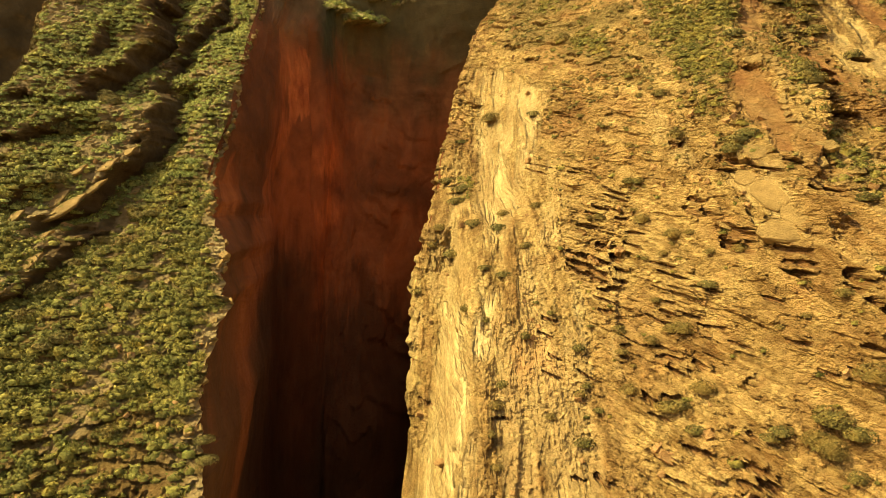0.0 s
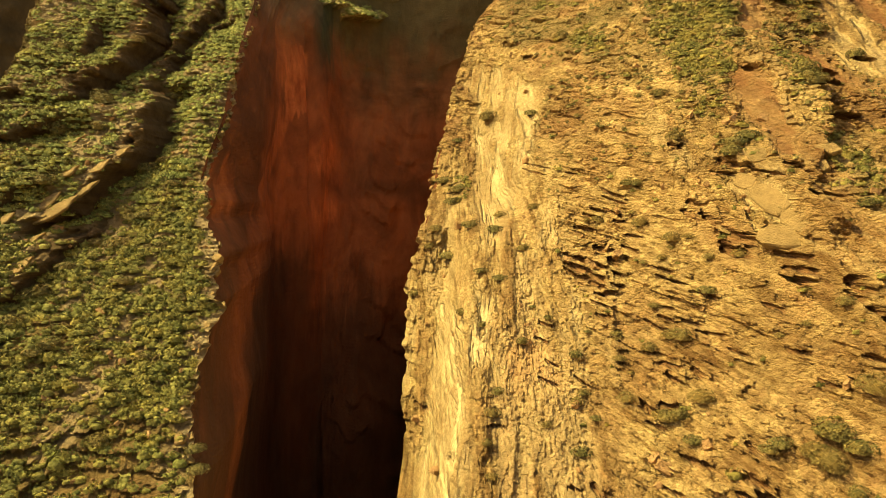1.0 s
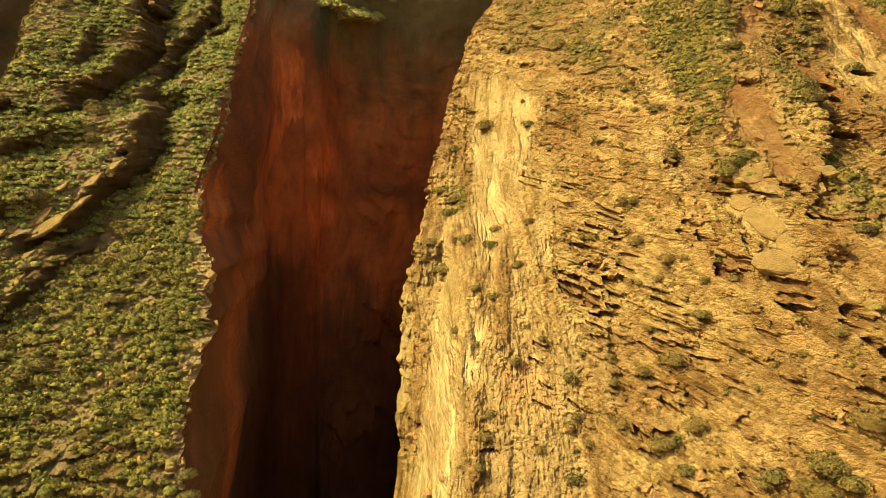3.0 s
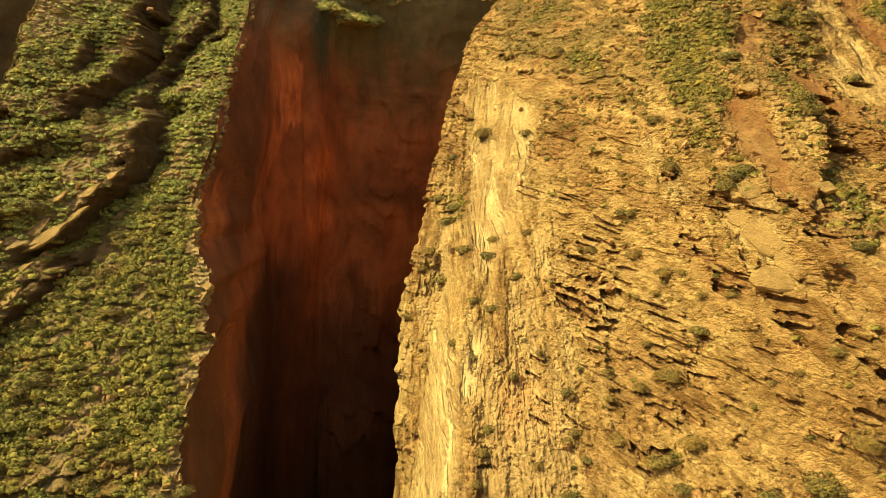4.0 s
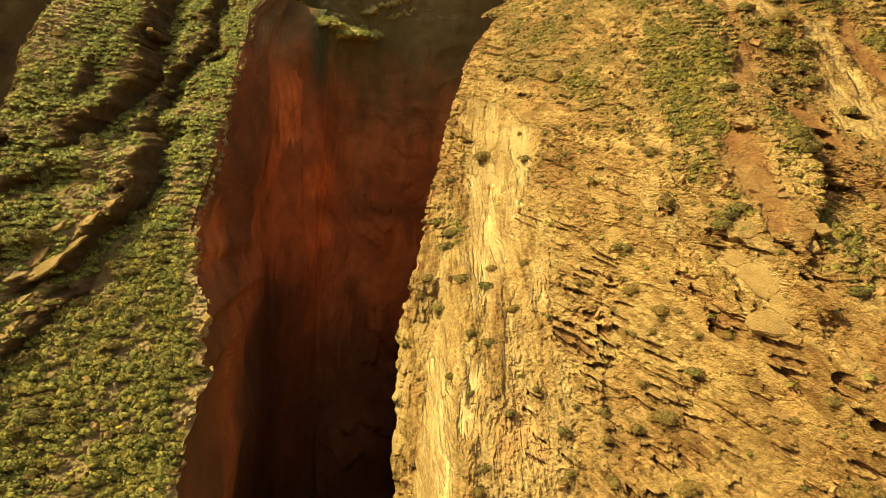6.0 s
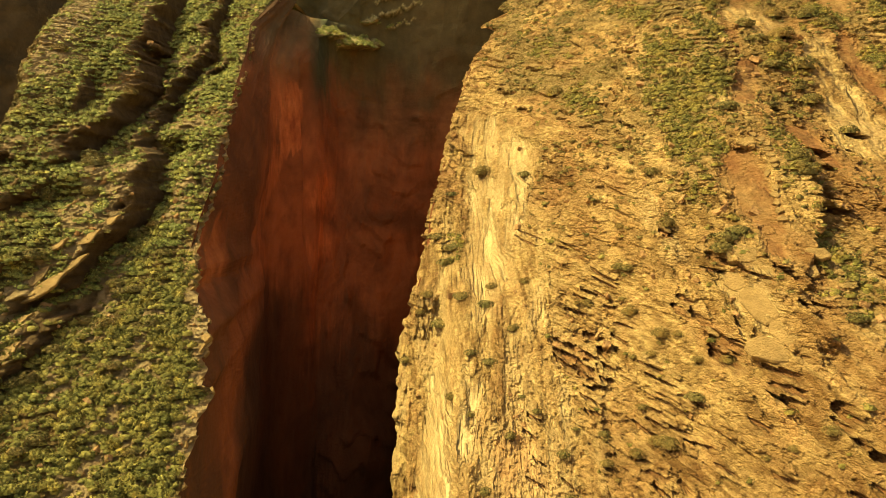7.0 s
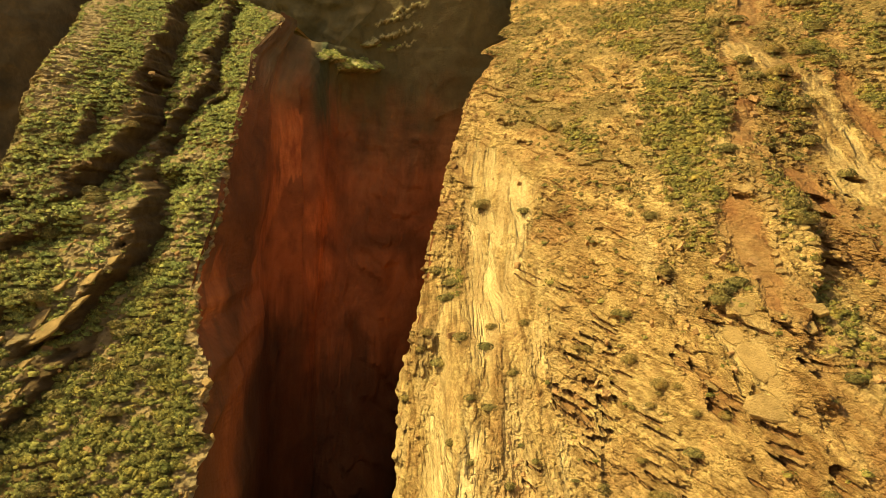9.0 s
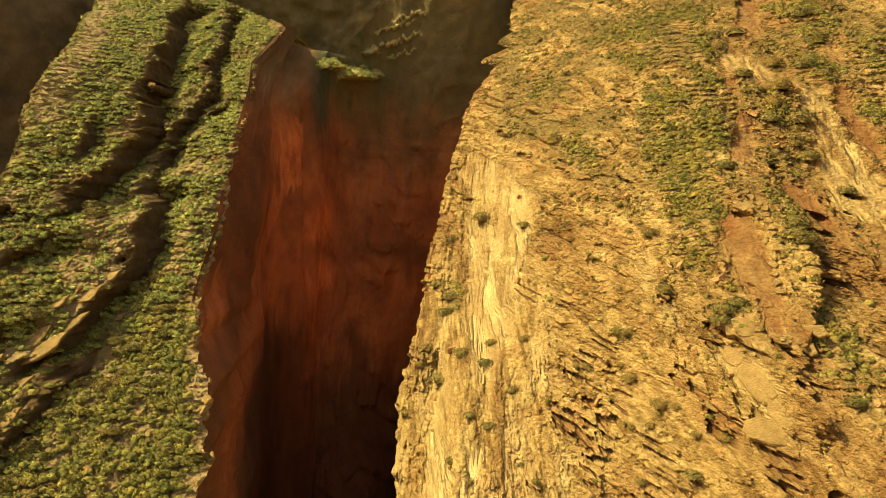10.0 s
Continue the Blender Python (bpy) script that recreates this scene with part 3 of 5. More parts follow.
S_RIGHT = np.concatenate([np.linspace(0, 32, 430)[:-1], np.linspace(32, 62, 170)])


# shaded steps under the edges of beds: the upper edge from x, z to x, z, and how far the recess reaches below it
STACK_STEPS = [
    (11.3, 26.75, 13.5, 25.9, 0.42), (11, 26.15, 13.4, 25.2, 0.52), (10.8, 25.5, 13.2, 24.6, 0.42), (12.4, 29, 13.7, 28.8, 0.4), (13.4, 30.9, 14.8, 30.3, 0.27), (13.1, 30.1, 14.3, 29.8, 0.18), (13.2, 27.4, 14.4, 27.2, 0.33), (14, 26.5, 14.6, 26.5, 0.55),
    (14.2, 25.6, 14.7, 25.4, 0.37), (12.5, 24.1, 13.7, 24.1, 0.43), (13.6, 24.8, 14.5, 24.7, 0.33), (12.3, 23.3, 13.1, 23.1, 0.16), (12.2, 22.5, 13, 22.4, 0.18), (14.8, 32.4, 16.4, 31.4, 0.19), (14.7, 31.7, 16.1, 31, 0.18),
    (14.8, 30.6, 15.7, 29.9, 0.18), (15, 29.7, 15.8, 29.5, 0.22), (15.5, 28.5, 16.4, 28.3, 0.22), (15.2, 27.6, 15.9, 27.2, 0.17)]
UPPER_STEPS = [
    (13.4, 57.6, 14.5, 56.4, 0.88), (9.5, 54.7, 10.5, 53.5, 1.06), (11.4, 50.7, 12.5, 50, 1.09), (15.2, 49.4, 16, 48.6, 0.81), (14.9, 48.2, 15.7, 47.5, 0.72), (12.6, 55, 13.5, 53.5, 1.0), (20, 46.7, 20.6, 46.1, 0.89), (19.9, 50.9, 20.3, 49.9, 0.89),
    (22.8, 58.4, 23.2, 57.4, 0.96), (23.3, 56.9, 24, 56.3, 0.69), (18.7, 60.2, 19.7, 58.4, 0.59), (19.9, 53.9, 20.4, 53.2, 0.54), (18.4, 49.6, 19.1, 49.1, 0.39), (12.6, 43.5, 13.4, 42.7, 0.57), (13.9, 44.8, 14.6, 43.9, 0.51),
    (18.8, 45.5, 19.3, 44.7, 0.47), (9.3, 35.4, 10.9, 34.7, 0.23), (9.2, 34.7, 10.7, 33.9, 0.29), (12.5, 34.1, 13.2, 33.9, 0.32)]
SPUR_STEPS = [
    (33.9, 47.7, 34.7, 46.6, 0.8), (33, 45.2, 32.4, 43.2, 0.77), (31.1, 42.2, 31.9, 40.7, 0.84), (31.3, 40.2, 31.3, 38.3, 0.99), (30.6, 38.4, 32.8, 37.7, 0.52), (27.1, 43.3, 27.9, 42.9, 0.36), (34.5, 43.2, 35.6, 42.5, 0.55), (33.7, 41.6, 34.7, 41.4, 0.3),
    (38.2, 43, 38.5, 42.2, 0.54), (39.8, 45.3, 40.9, 44.5, 0.46), (37.2, 41.7, 36.4, 40.3, 0.34), (25.1, 33.4, 25.4, 32.3, 0.56), (25, 34.1, 25.5, 33.8, 0.44), (25.3, 32, 25.6, 31.6, 0.32), (25.4, 30.8, 25.4, 30, 0.37),
    (26.2, 31.7, 27.1, 31.5, 0.14), (26.3, 33.5, 27.2, 33.3, 0.15), (37.9, 45.1, 36.9, 43.2, 0.39), (36.5, 44.4, 36.3, 43.5, 0.32)]
SLAB_STEPS = [
    (22.8, 34, 24.3, 33, 0.28), (22, 34.6, 22.7, 33.9, 0.56), (21.2, 33.5, 22.2, 33.3, 0.21), (22.8, 29.2, 24.1, 28.7, 0.2), (22.5, 27.9, 23.7, 27.7, 0.4), (22.4, 27, 23.5, 26.9, 0.24), (22.2, 26.5, 23.3, 26.5, 0.94), (20.8, 29.2, 21.8, 28.6, 0.7),
    (20.4, 28.2, 21.6, 27.9, 0.98), (24.9, 26.8, 25.4, 26.2, 0.74), (24.4, 25.8, 24.8, 25.4, 0.33), (25.3, 24.8, 25.8, 24.6, 0.68), (24.8, 25.2, 25.1, 24.9, 0.23), (24.6, 23.3, 24.9, 23.1, 0.12), (23.8, 22.7, 24.5, 22.4, 0.14),
    (19.6, 36, 20.3, 36, 0.53), (19.7, 31.3, 20.2, 30.9, 0.41), (19, 30.2, 19.5, 29.4, 0.4), (19.7, 30.3, 20.2, 29.2, 0.47)]
LOWER_STEPS = [
    (18.4, 24.9, 19.2, 24.5, 0.23), (16.5, 26.2, 17.5, 25.8, 0.15), (16.6, 25.6, 17.9, 25.2, 0.15), (15.3, 22.3, 16.4, 22, 0.24), (16.1, 23.5, 16.8, 23.5, 0.14), (16.1, 22.9, 16.8, 22.7, 0.15), (17.2, 22.9, 18.1, 22.7, 0.14), (17.7, 22.4, 18.8, 22.3, 0.15),
    (14.9, 20.1, 16.4, 20.2, 0.18), (15.4, 19.8, 16.1, 19.4, 0.32), (16.9, 20.1, 17.3, 19.8, 0.31), (14.6, 18.1, 15.7, 18.1, 0.23), (13.6, 17.9, 14.3, 17.7, 0.42), (13.6, 17, 14.3, 16.9, 0.19), (19.1, 21.6, 19.6, 21.4, 0.14),
    (21.1, 24.6, 21.6, 24.4, 0.19), (21.2, 22.3, 21.7, 22.3, 0.29), (21.7, 20.8, 22.1, 20.8, 0.12), (22.8, 21.4, 23.1, 21.3, 0.12)]
FOOT_STEPS = [
    (-2.2, 13.1, -1.1, 13.1, 0.37), (8, 21.8, 8.9, 21.7, 0.22), (7.6, 20.6, 8.3, 20.4, 0.19), (7.6, 18.2, 8.6, 17.9, 0.16), (8.2, 19.3, 8.9, 19.1, 0.16), (10, 18.5, 10.8, 18.1, 0.15), (3.7, 15.5, 4.6, 15.4, 0.16), (14.8, 15.9, 16, 15.7, 0.26), (17.1, 15.9, 17.9, 15.8, 0.27),
    (17.6, 15.5, 18.3, 15.4, 0.76), (16.8, 15, 17.5, 15, 0.31), (16.8, 14.4, 17.5, 14.4, 0.22), (17.8, 17, 18, 16.7, 0.29), (13.5, 14.2, 14.2, 14.1, 0.18), (8.2, 13.1, 9.1, 13, 0.16), (9.9, 13.3, 10.5, 13.1, 0.4), (21.9, 21, 22.3, 20.9, 0.12), (23.6, 22.6, 24.1, 22.5, 0.13)]


def zone(outlines, x, z, seed, ragged=1.0):
    total = 0.0
    for k, reach in enumerate((0.4, 0.9, 1.4, 1.9, 2.4)):
        wx, wz = x + ragged * reach * fbm(x / 0.9, z / 1.6, seed + 2 * k), z + ragged * reach * fbm(x / 0.9, z / 1.6, seed + 2 * k + 1)
        total = total + np.clip(sum(inside(p, wx, wz) for p in outlines), 0, 1) / 5
    return total


def beds(x, z, thick, wide, seed, tilt=0.32):
    """Tilted beds that swell and pinch out along their strike: how far a bed's lower edge stands out, and its strength."""
    c, n = math.cos(math.atan(tilt)), math.sin(math.atan(tilt))
    q = (c * z + n * x + 0.35 * fbm(x / 7, z / 7, seed)) / thick
    bed = np.floor(q)
    r = (c * x - n * z) / wide + 7 * hashed(bed, bed * 0, seed)
    return 1 - (q - bed), np.clip(0.5 + 0.62 * (grain(r, bed * 7.37 + 0.5, seed + 1) + 0.35 * grain(r * 3.1, bed * 5.11 + 0.5, seed + 2)), 0, 1)


def cut_steps(x, y, z, steps):
    """Cuts the recess under each edge into the hill, lets the bed above it stand out, and returns where the recess gets
    its shade as red colour.
    """
    reddened = np.zeros_like(x)
    edge_noise, end_noise = 0.09 * fbm(x / 0.5, z / 0.5, 113, 3, 0.6), 0.3 * fbm(x / 0.45, z / 0.45, 114, 3)
    lump = fbm(x / 0.8, z / 0.5, 115, 3, 0.6)
    for xa, za, xb, zb, thick in steps:
        reach = np.hypot(xb - xa, zb - za)
        near = np.hypot(x - (xa + xb) / 2, z - (za + zb) / 2) < 0.6 * reach + 2 * thick + 1.2
        dx, dz = (xb - xa) / reach, (zb - za) / reach
        nx, nz = (dz, -dx) if abs(dx) > 0.75 * abs(dz) else (-dz, dx)
        px, pz = x[near] - xa, z[near] - za
        drop = px * nx + pz * nz + edge_noise[near] * min(1.0, 3 * thick) + 0.4 * thick * lump[near]
        side = np.abs(px * dx + pz * dz - reach / 2) / (0.5 * reach + 0.1) + end_noise[near]
        ends = 1 - smooth(0.8, 1.12, side)
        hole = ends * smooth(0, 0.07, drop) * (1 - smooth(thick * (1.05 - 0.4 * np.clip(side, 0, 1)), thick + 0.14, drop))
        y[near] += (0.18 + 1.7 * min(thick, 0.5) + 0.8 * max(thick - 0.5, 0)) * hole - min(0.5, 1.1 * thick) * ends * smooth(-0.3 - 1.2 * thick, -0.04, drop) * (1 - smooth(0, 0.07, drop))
        reddened[near] = np.maximum(reddened[near], smooth(0.1, 0.6, hole))
    return reddened


def build_right():
    z, s = np.meshgrid(Z_RIGHT, S_RIGHT, indexing="ij")
    z = z - 0.32 * s  # the rows run along the tilted beds
    x = spread(z, s, right_lip, RIGHT_TREND, 1)
    pale, red, veg = smooth(0.0, 0.9, zone(ZONES["pale"], x, z, 71, 0.8)), zone(ZONES["red"], x, z, 171, 0.35), zone(ZONES["veg"], x, z, 271)
    ridge, bedded = zone(ZONES["ridge"], x, z, 331, 0.5), zone(BEDDED, x, z, 371)
    calm = np.clip(np.maximum(pale, red), 0, 1)
    rusty_shade = zone(ZONES["rusty_shade"], x, z, 351, 0.8)
    stack = zone([[(10.4, 27.4), (12.0, 27.1), (14.2, 26.2), (14.2, 24.4), (13.2, 24.0), (10.4, 24.8)]], x, z, 471, 0.3)
    smoothed = np.clip(np.maximum(pale * (1 - 0.2 * smooth(30, 36, x)), red), 0, 1)
    rocky = (1 - 0.85 * smoothed) * (1 - 0.55 * veg) * (1 - 0.75 * stack)
    y = right_base(x, z)
    y += 0.8 * fbm(x / 8, z / 8, 83) + 0.35 * fbm(x / 2.4, z / 2.4, 85)
    # the near spur on the right stands in front of the slope behind it
    wx, wz = x + 0.8 * fbm(x / 3, z / 3, 131) + 0.3 * fbm(x, z, 132), z + 0.8 * fbm(x / 3, z / 3, 133) + 0.3 * fbm(x, z, 134)
    d = beside([(35.0, 50), (33.7, 47.2), (32.6, 44.4), (31.4, 41), (30.6, 38.2), (27.8, 34.5), (25.4, 32.4), (25.3, 29.5), (25.2, 26), (25.6, 23)], wx, wz)
    y += smooth(25, 31, z) * smooth(51, 46, z) * 0.9 * np.tanh(d / 0.3) * np.exp(-np.abs(d) / 6)
    # broken blocks: tilted beds, ribs down the fall line, steep beds to the right, rubble between
    steep = smooth(17.6, 20.2, x + 1.2 * fbm(x / 4, z / 4, 184)) * smooth(23, 27, z + 0.4 * (x - 20))
    upper = smooth(33, 40, z - 0.3 * np.maximum(x - 14, 0) + 2 * fbm(x / 5, z / 5, 185)) * (1 - steep)
    flank = smooth(13, 9, x - 0.1 * np.maximum(z - 30, 0)) * (1 - upper) * (1 - steep)
    rest = (1 - flank) * (1 - upper) * (1 - steep)
    shares = [
        (bedded * rest, crag(x, z, 0.36, ((2.6, 0.62, 0.45), (1.3, 0.36, 0.38), (0.6, 0.2, 0.14)), 400)),
        (flank, crag(z, x, 0.10, ((4.2, 0.8, 0.24), (2.6, 0.4, 0.18), (0.8, 0.25, 0.13)), 430)),
        (steep, crag(x, z, 2.0, ((5.0, 1.2, 0.75), (2.2, 0.6, 0.55), (0.9, 0.32, 0.22)), 460, -1)),
        (upper, crag(x, z, 0.8, ((3.2, 1.3, 0.60), (1.4, 0.65, 0.45), (0.6, 0.35, 0.22)), 475)),
        ((1 - bedded) * rest, crag(x, z, 0.5, ((2.2, 0.85, 0.42), (1.1, 0.45, 0.38), (0.5, 0.25, 0.18)), 490)),
    ]
    relief = sum(share * block[0] for share, block in shares)
    tone = 0.5 + sum(share * (block[1] - 0.5) for share, block in shares)
    patchy = 0.45 + 0.55 * smooth(-0.5, 0.5, fbm(x / 3.5, z / 3.5, 181))
    y += rocky * patchy * relief
    # thin plates whose lower edges stand out, steeper towards the right and the top
    thin = patchy * (1 - 0.7 * stack) * (1 - calm) * (1 - 0.5 * veg) * smooth(5, 10, x)
    for tilt, share, seed in ((0.36, (1 - np.maximum(steep, upper)) * (0.45 + 0.55 * bedded), 91), (2.0, steep, 191), (0.7, 0.6 * upper, 291)):
        for thick, wide, much in ((0.85, 2.6, 0.22), (0.40, 1.3, 0.22), (0.24, 0.7, 0.16)):
            step, own = beds(x, z, thick, wide, seed + int(100 * thick), tilt)
            y -= share * thin * (1 - step if tilt > 1 else step) * smooth(0.45, 0.8, own) * much * (0.6 + 0.6 * bedded)
    y -= 0.5 * stack
    cleft_shade = cut_steps(x, y, z, STACK_STEPS + [(*step[:4], 0.42 * step[4]) for step in UPPER_STEPS] + SPUR_STEPS + SLAB_STEPS + LOWER_STEPS + FOOT_STEPS)
    # small rubble
    gap, own = stones(x + 0.2 * fbm(2 * x, 2 * z, 92), 1.4 * z + 0.6 * x, 0.42, 93)
    loose = smooth(-0.35, 0.35, fbm(x / 3.5, z / 3.5, 94)) * (1 - calm)
    y += -0.32 * loose * (1 - 0.5 * flank) * smooth(0, 0.25, gap) * own**2
    gap, own = stones(x, 1.4 * z, 1.3, 96)
    y += -0.7 * loose * smooth(0, 0.2, gap) * np.clip(own - 0.8, 0, 1) * 2.2
    # gullies and ribs down the fall line, strongest towards the gorge
    fall = fbm((x - 0.1 * z) / 1.1 + 0.5 * fbm(x / 5, z / 5, 96), z / 7, 97, 5, 0.62)
    y += (0.16 + 0.34 * smooth(11, 4, x)) * fall * (1 - 0.7 * red) * (1 - 0.6 * pale)
    y -= 0.5 * ridge
    y += 0.09 * pale * smooth(18, 14, x) * fbm((x - 0.15 * z) / 0.25, z / 3.5, 119, 3)
    y += 0.22 * smooth(5, 0, x) * fbm(x / 0.45, z / 0.6, 98, 3) * (1 - calm)
    y += 0.11 * fbm(x / 0.22, z / 0.18, 108, 2) * (1 - 0.8 * calm)
    bench = z / 0.9 + 0.6 * fbm(x / 3, z / 3, 101)
    y += -0.45 * veg * (1 - (bench - np.floor(bench)))
    edge = np.exp(-s / 0.8)
    y += edge * (1.3 + 0.8 * fbm(z * 1.5, x * 0, 103, 3))
    washed = 0.5 * (1 - 0.6 * smooth(34, 44, z)) * flank * smooth(-0.3, 0.4, fbm((x - 0.1 * z) / 1.6, z / 8, 117))
    broken = smooth(-0.7 - 0.6 * smooth(40, 36, z), 0.3, fbm((x - 0.15 * z) / 0.7, z / 4, 120, 4, 0.6) + 0.6 * fbm(x / 2, z / 2, 121))
    streak = np.clip(np.maximum(np.maximum(pale * broken * (1 - 0.35 * smooth(37, 43, z) * smooth(16, 14, x)), 0.8 * ridge) * (0.8 + 0.5 * fall), washed) * (1 - 0.15 * smooth(15, 22, x) - 0.3 * smooth(30, 36, x)), 0, 1)
    scrub = 0.8 * smooth(37, 52, z) * smooth(7, 12, x) * smooth(-0.6, 0.4, fbm(x / 4, z / 3, 111)) * (1 - calm)
    rib = np.clip(0.5 + 0.55 * fall * (0.4 + 0.6 * flank) + 0.3 * fbm(x / 5, z / 5, 109), 0, 1)
    # the red mask also paints red-brown shade into the recesses under the beds
    ob = sheet("ground_right_hillside", x, y, z, ROCK_RIGHT, True, pale=streak, rib=rib, tone=0.5 + (tone - 0.5) * rocky, red=np.clip(np.maximum(np.maximum(red * (0.9 + 0.3 * fbm(x / 2, z / 2, 106)), np.maximum(0.55 * rusty_shade, 0.5 * upper * smooth(-0.1, 0.5, fbm(x / 3.5, z / 3, 122))) * (1 - pale)), 0.8 * cleft_shade), 0, 1), veg=np.clip(np.maximum(veg * 0.75 * smooth(-0.6, 0.3, fbm(x / 3, z / 3, 110)), scrub), 0, 1))
    tagged(ob, "sunlit golden sandstone hillside of tilted broken beds", "rock face", kind="structure")
    return x, y, z, np.maximum(veg, 0.2 * scrub), calm


RIGHT = build_right()


def build_gorge():
    """The shaded walls of the gorge: from the left lip, round the back, to the right lip."""
    zs = np.linspace(-36, 112, 340)
    a = np.linspace(0, 1, 320)
    tops = [78, 78, 78, 77, 76, 76, 88, 104, 112, 112, 112, 112]
    _, t = np.meshgrid(zs, a, indexing="ij")

    def key(k):
        z = np.minimum(zs, tops[k])
        lx, rx = along(LEFT_LIP, z) - 0.5, along(RIGHT_LIP, z) + 0.4
        ly, ry = left_base(lx, np.minimum(z, 77)) + 1.0, right_base(rx, z) + 1.2
        lean = np.where(z < 60, 0.5 * (z - 50), 5 + 0.10 * (z - 60))
        mid = np.maximum(ly + 4, 90 + 0 * z)
        deep = np.maximum(mid + 6, 119 + 0.25 * lean)
        spots = [
            (lx, ly),
            (0.68 * along(LEFT_LIP, z) - 0.32 * 27, ly + 0.33 * (deep - ly)),
            (0.34 * along(LEFT_LIP, z) - 0.66 * 26.2, ly + 0.66 * (deep - ly)),
            (np.where(z > 55, -27.0 - 0.1 * (z - 55), -27.0), deep),
            (np.where(z > 55, -22.8 - 0.16 * (z - 55), -22.8), np.maximum(deep + 6, 129 + 0.2 * lean)),
            (-20.5 - 0.02 * lean, np.maximum(deep + 10, 147 + 0.8 * lean)),
            (-13.0 + 0 * z, np.maximum(deep + 14, 155 + lean)),
            (-2.0 + 0 * z, np.maximum(deep + 16, 158 + 0.5 * lean)),
            (13.0 + 0 * z, np.maximum(deep + 14, 157 + 0.4 * lean)),
            (rx + 13, np.maximum(ry + 15, 140 + 0.5 * lean)),
            (rx + 8, ry + 5),
            (rx, ry),
        ]
        return (*spots[k], z)

    keys = [key(k) for k in range(12)]
    kx, ky, kz = (np.array([k[n] for k in keys]) for n in range(3))
    u = t * (len(keys) - 1)
    i = np.clip(np.floor(u).astype(int), 0, len(keys) - 2)
    f = u - i
    row = np.arange(len(zs))[:, None] + 0 * i

    def curve(k):
        p = [k[np.clip(i + o, 0, len(keys) - 1), row] for o in (-1, 0, 1, 2)]
        return p[1] + 0.5 * f * (p[2] - p[0] + f * (2 * p[0] - 5 * p[1] + 4 * p[2] - p[3] + f * (3 * (p[1] - p[2]) + p[3] - p[0])))

    x, y = curve(kx), curve(ky)
    z = kz[i, row] * (1 - f) + kz[i + 1, row] * f
    tx, ty = np.gradient(x, axis=1), np.gradient(y, axis=1)
    size = np.hypot(tx, ty) + 1e-9
    out_x, out_y = ty / size, -tx / size  # into the gorge
    arc = np.interp(u, (0, 3, 4, 11), (0, 24, 36, 162))
    free = smooth(0.0, 0.03, t) * (1 - smooth(0.97, 1, t))
    back = smooth(4.2, 5.5, u)
    push = (0.4 + 0.6 * back) * fbm(arc / 14, z / 25, 201) + 0.25 * fbm(arc / 6, z / 9, 203, 5) + 0.12 * fbm(arc / 1.5, z / 2.5, 205)
    # curved beds and hollows on the back wall
    bow = (z + 4 * np.sin(arc / 11) + 2.5 * fbm(arc / 9, z / 9, 207)) / 5.5
    push += back * (0.5 - 0.2 * smooth(55, 68, z)) * (1 - (bow - np.floor(bow))) * smooth(-0.3, 0.5, fbm(arc / 12, z / 8, 209))
    push -= 0.5 * np.exp(-(((u - 3.72) / 0.5) ** 4) - (((z - 52.5) / 6.5) ** 4))
    push += -2.2 * np.exp(-(((u - 4.1) / 0.16) ** 2)) * smooth(22, 40, z) * (1 - smooth(56, 66, z))
    # grassy ledges high on the back wall
    grassy = np.zeros_like(x)
    for at, low, wide, high in ((5.15, 70.4, 0.16, 3.0), (5.45, 71.2, 0.17, 2.6), (5.8, 71.7, 0.14, 1.8), (4.4, 71.5, 0.10, 2.2), (4.75, 71.5, 0.12, 2.4), (5.75, 77.2, 0.16, 1.1), (6.1, 79.0, 0.34, 1.0), (6.5, 80.6, 0.3, 0.8), (6.3, 83.4, 0.36, 0.8), (6.6, 85.6, 0.3, 0.8), (6.45, 77.2, 0.25, 0.6)):
        foot = low + 0.6 * fbm(arc / 1.6, arc * 0, 217) + 0.25 * fbm(arc / 0.5, z / 1.5, 218, 2) + 3.0 * (u - at)
        up = (z - foot) / high
        ledge = np.exp(-(((u - at) / wide) ** 4)) * smooth(0, 0.06, up) * np.clip(1 - up, 0, 1)
        push += 2.0 * high * ledge
        grassy = np.maximum(grassy, smooth(0.02, 0.1, ledge))
    x, y = x + free * push * out_x, y + free * push * out_y
    # fresh orange and red rock where scales have fallen off, and darker patches, mostly low down
    middle, wide = np.interp(z, (16, 28, 36, 44, 50, 58), (1.2, 1.7, 2.4, 3.05, 3.42, 3.5)), np.interp(z, (16, 28, 36, 44, 50, 58), (0.55, 0.5, 0.36, 0.3, 0.42, 0.34))
    ragged = 0.6 * fbm(arc / 2.6, z / 8, 213, 5, 0.6) + 0.45 * fbm(arc / 0.7, z / 5, 214)
    reddened = np.interp(z, (12, 18, 30, 38, 45, 50, 56, 60), (0.1, 0.35, 0.45, 0.6, 0.85, 1.0, 1.0, 0.0)) * smooth(0.15, 0.75, np.exp(-(((u - middle) / wide) ** 4)) * (0.75 + 1.1 * ragged))
    scar = smooth(0.0, 0.12, 1 - ((u - 3.72 - 0.03 * (z - 53)) / 0.44) ** 2 - ((z - 52.5) / 6.5) ** 2 + 0.55 * ragged)
    reddened = np.maximum(0.8 * reddened, scar)
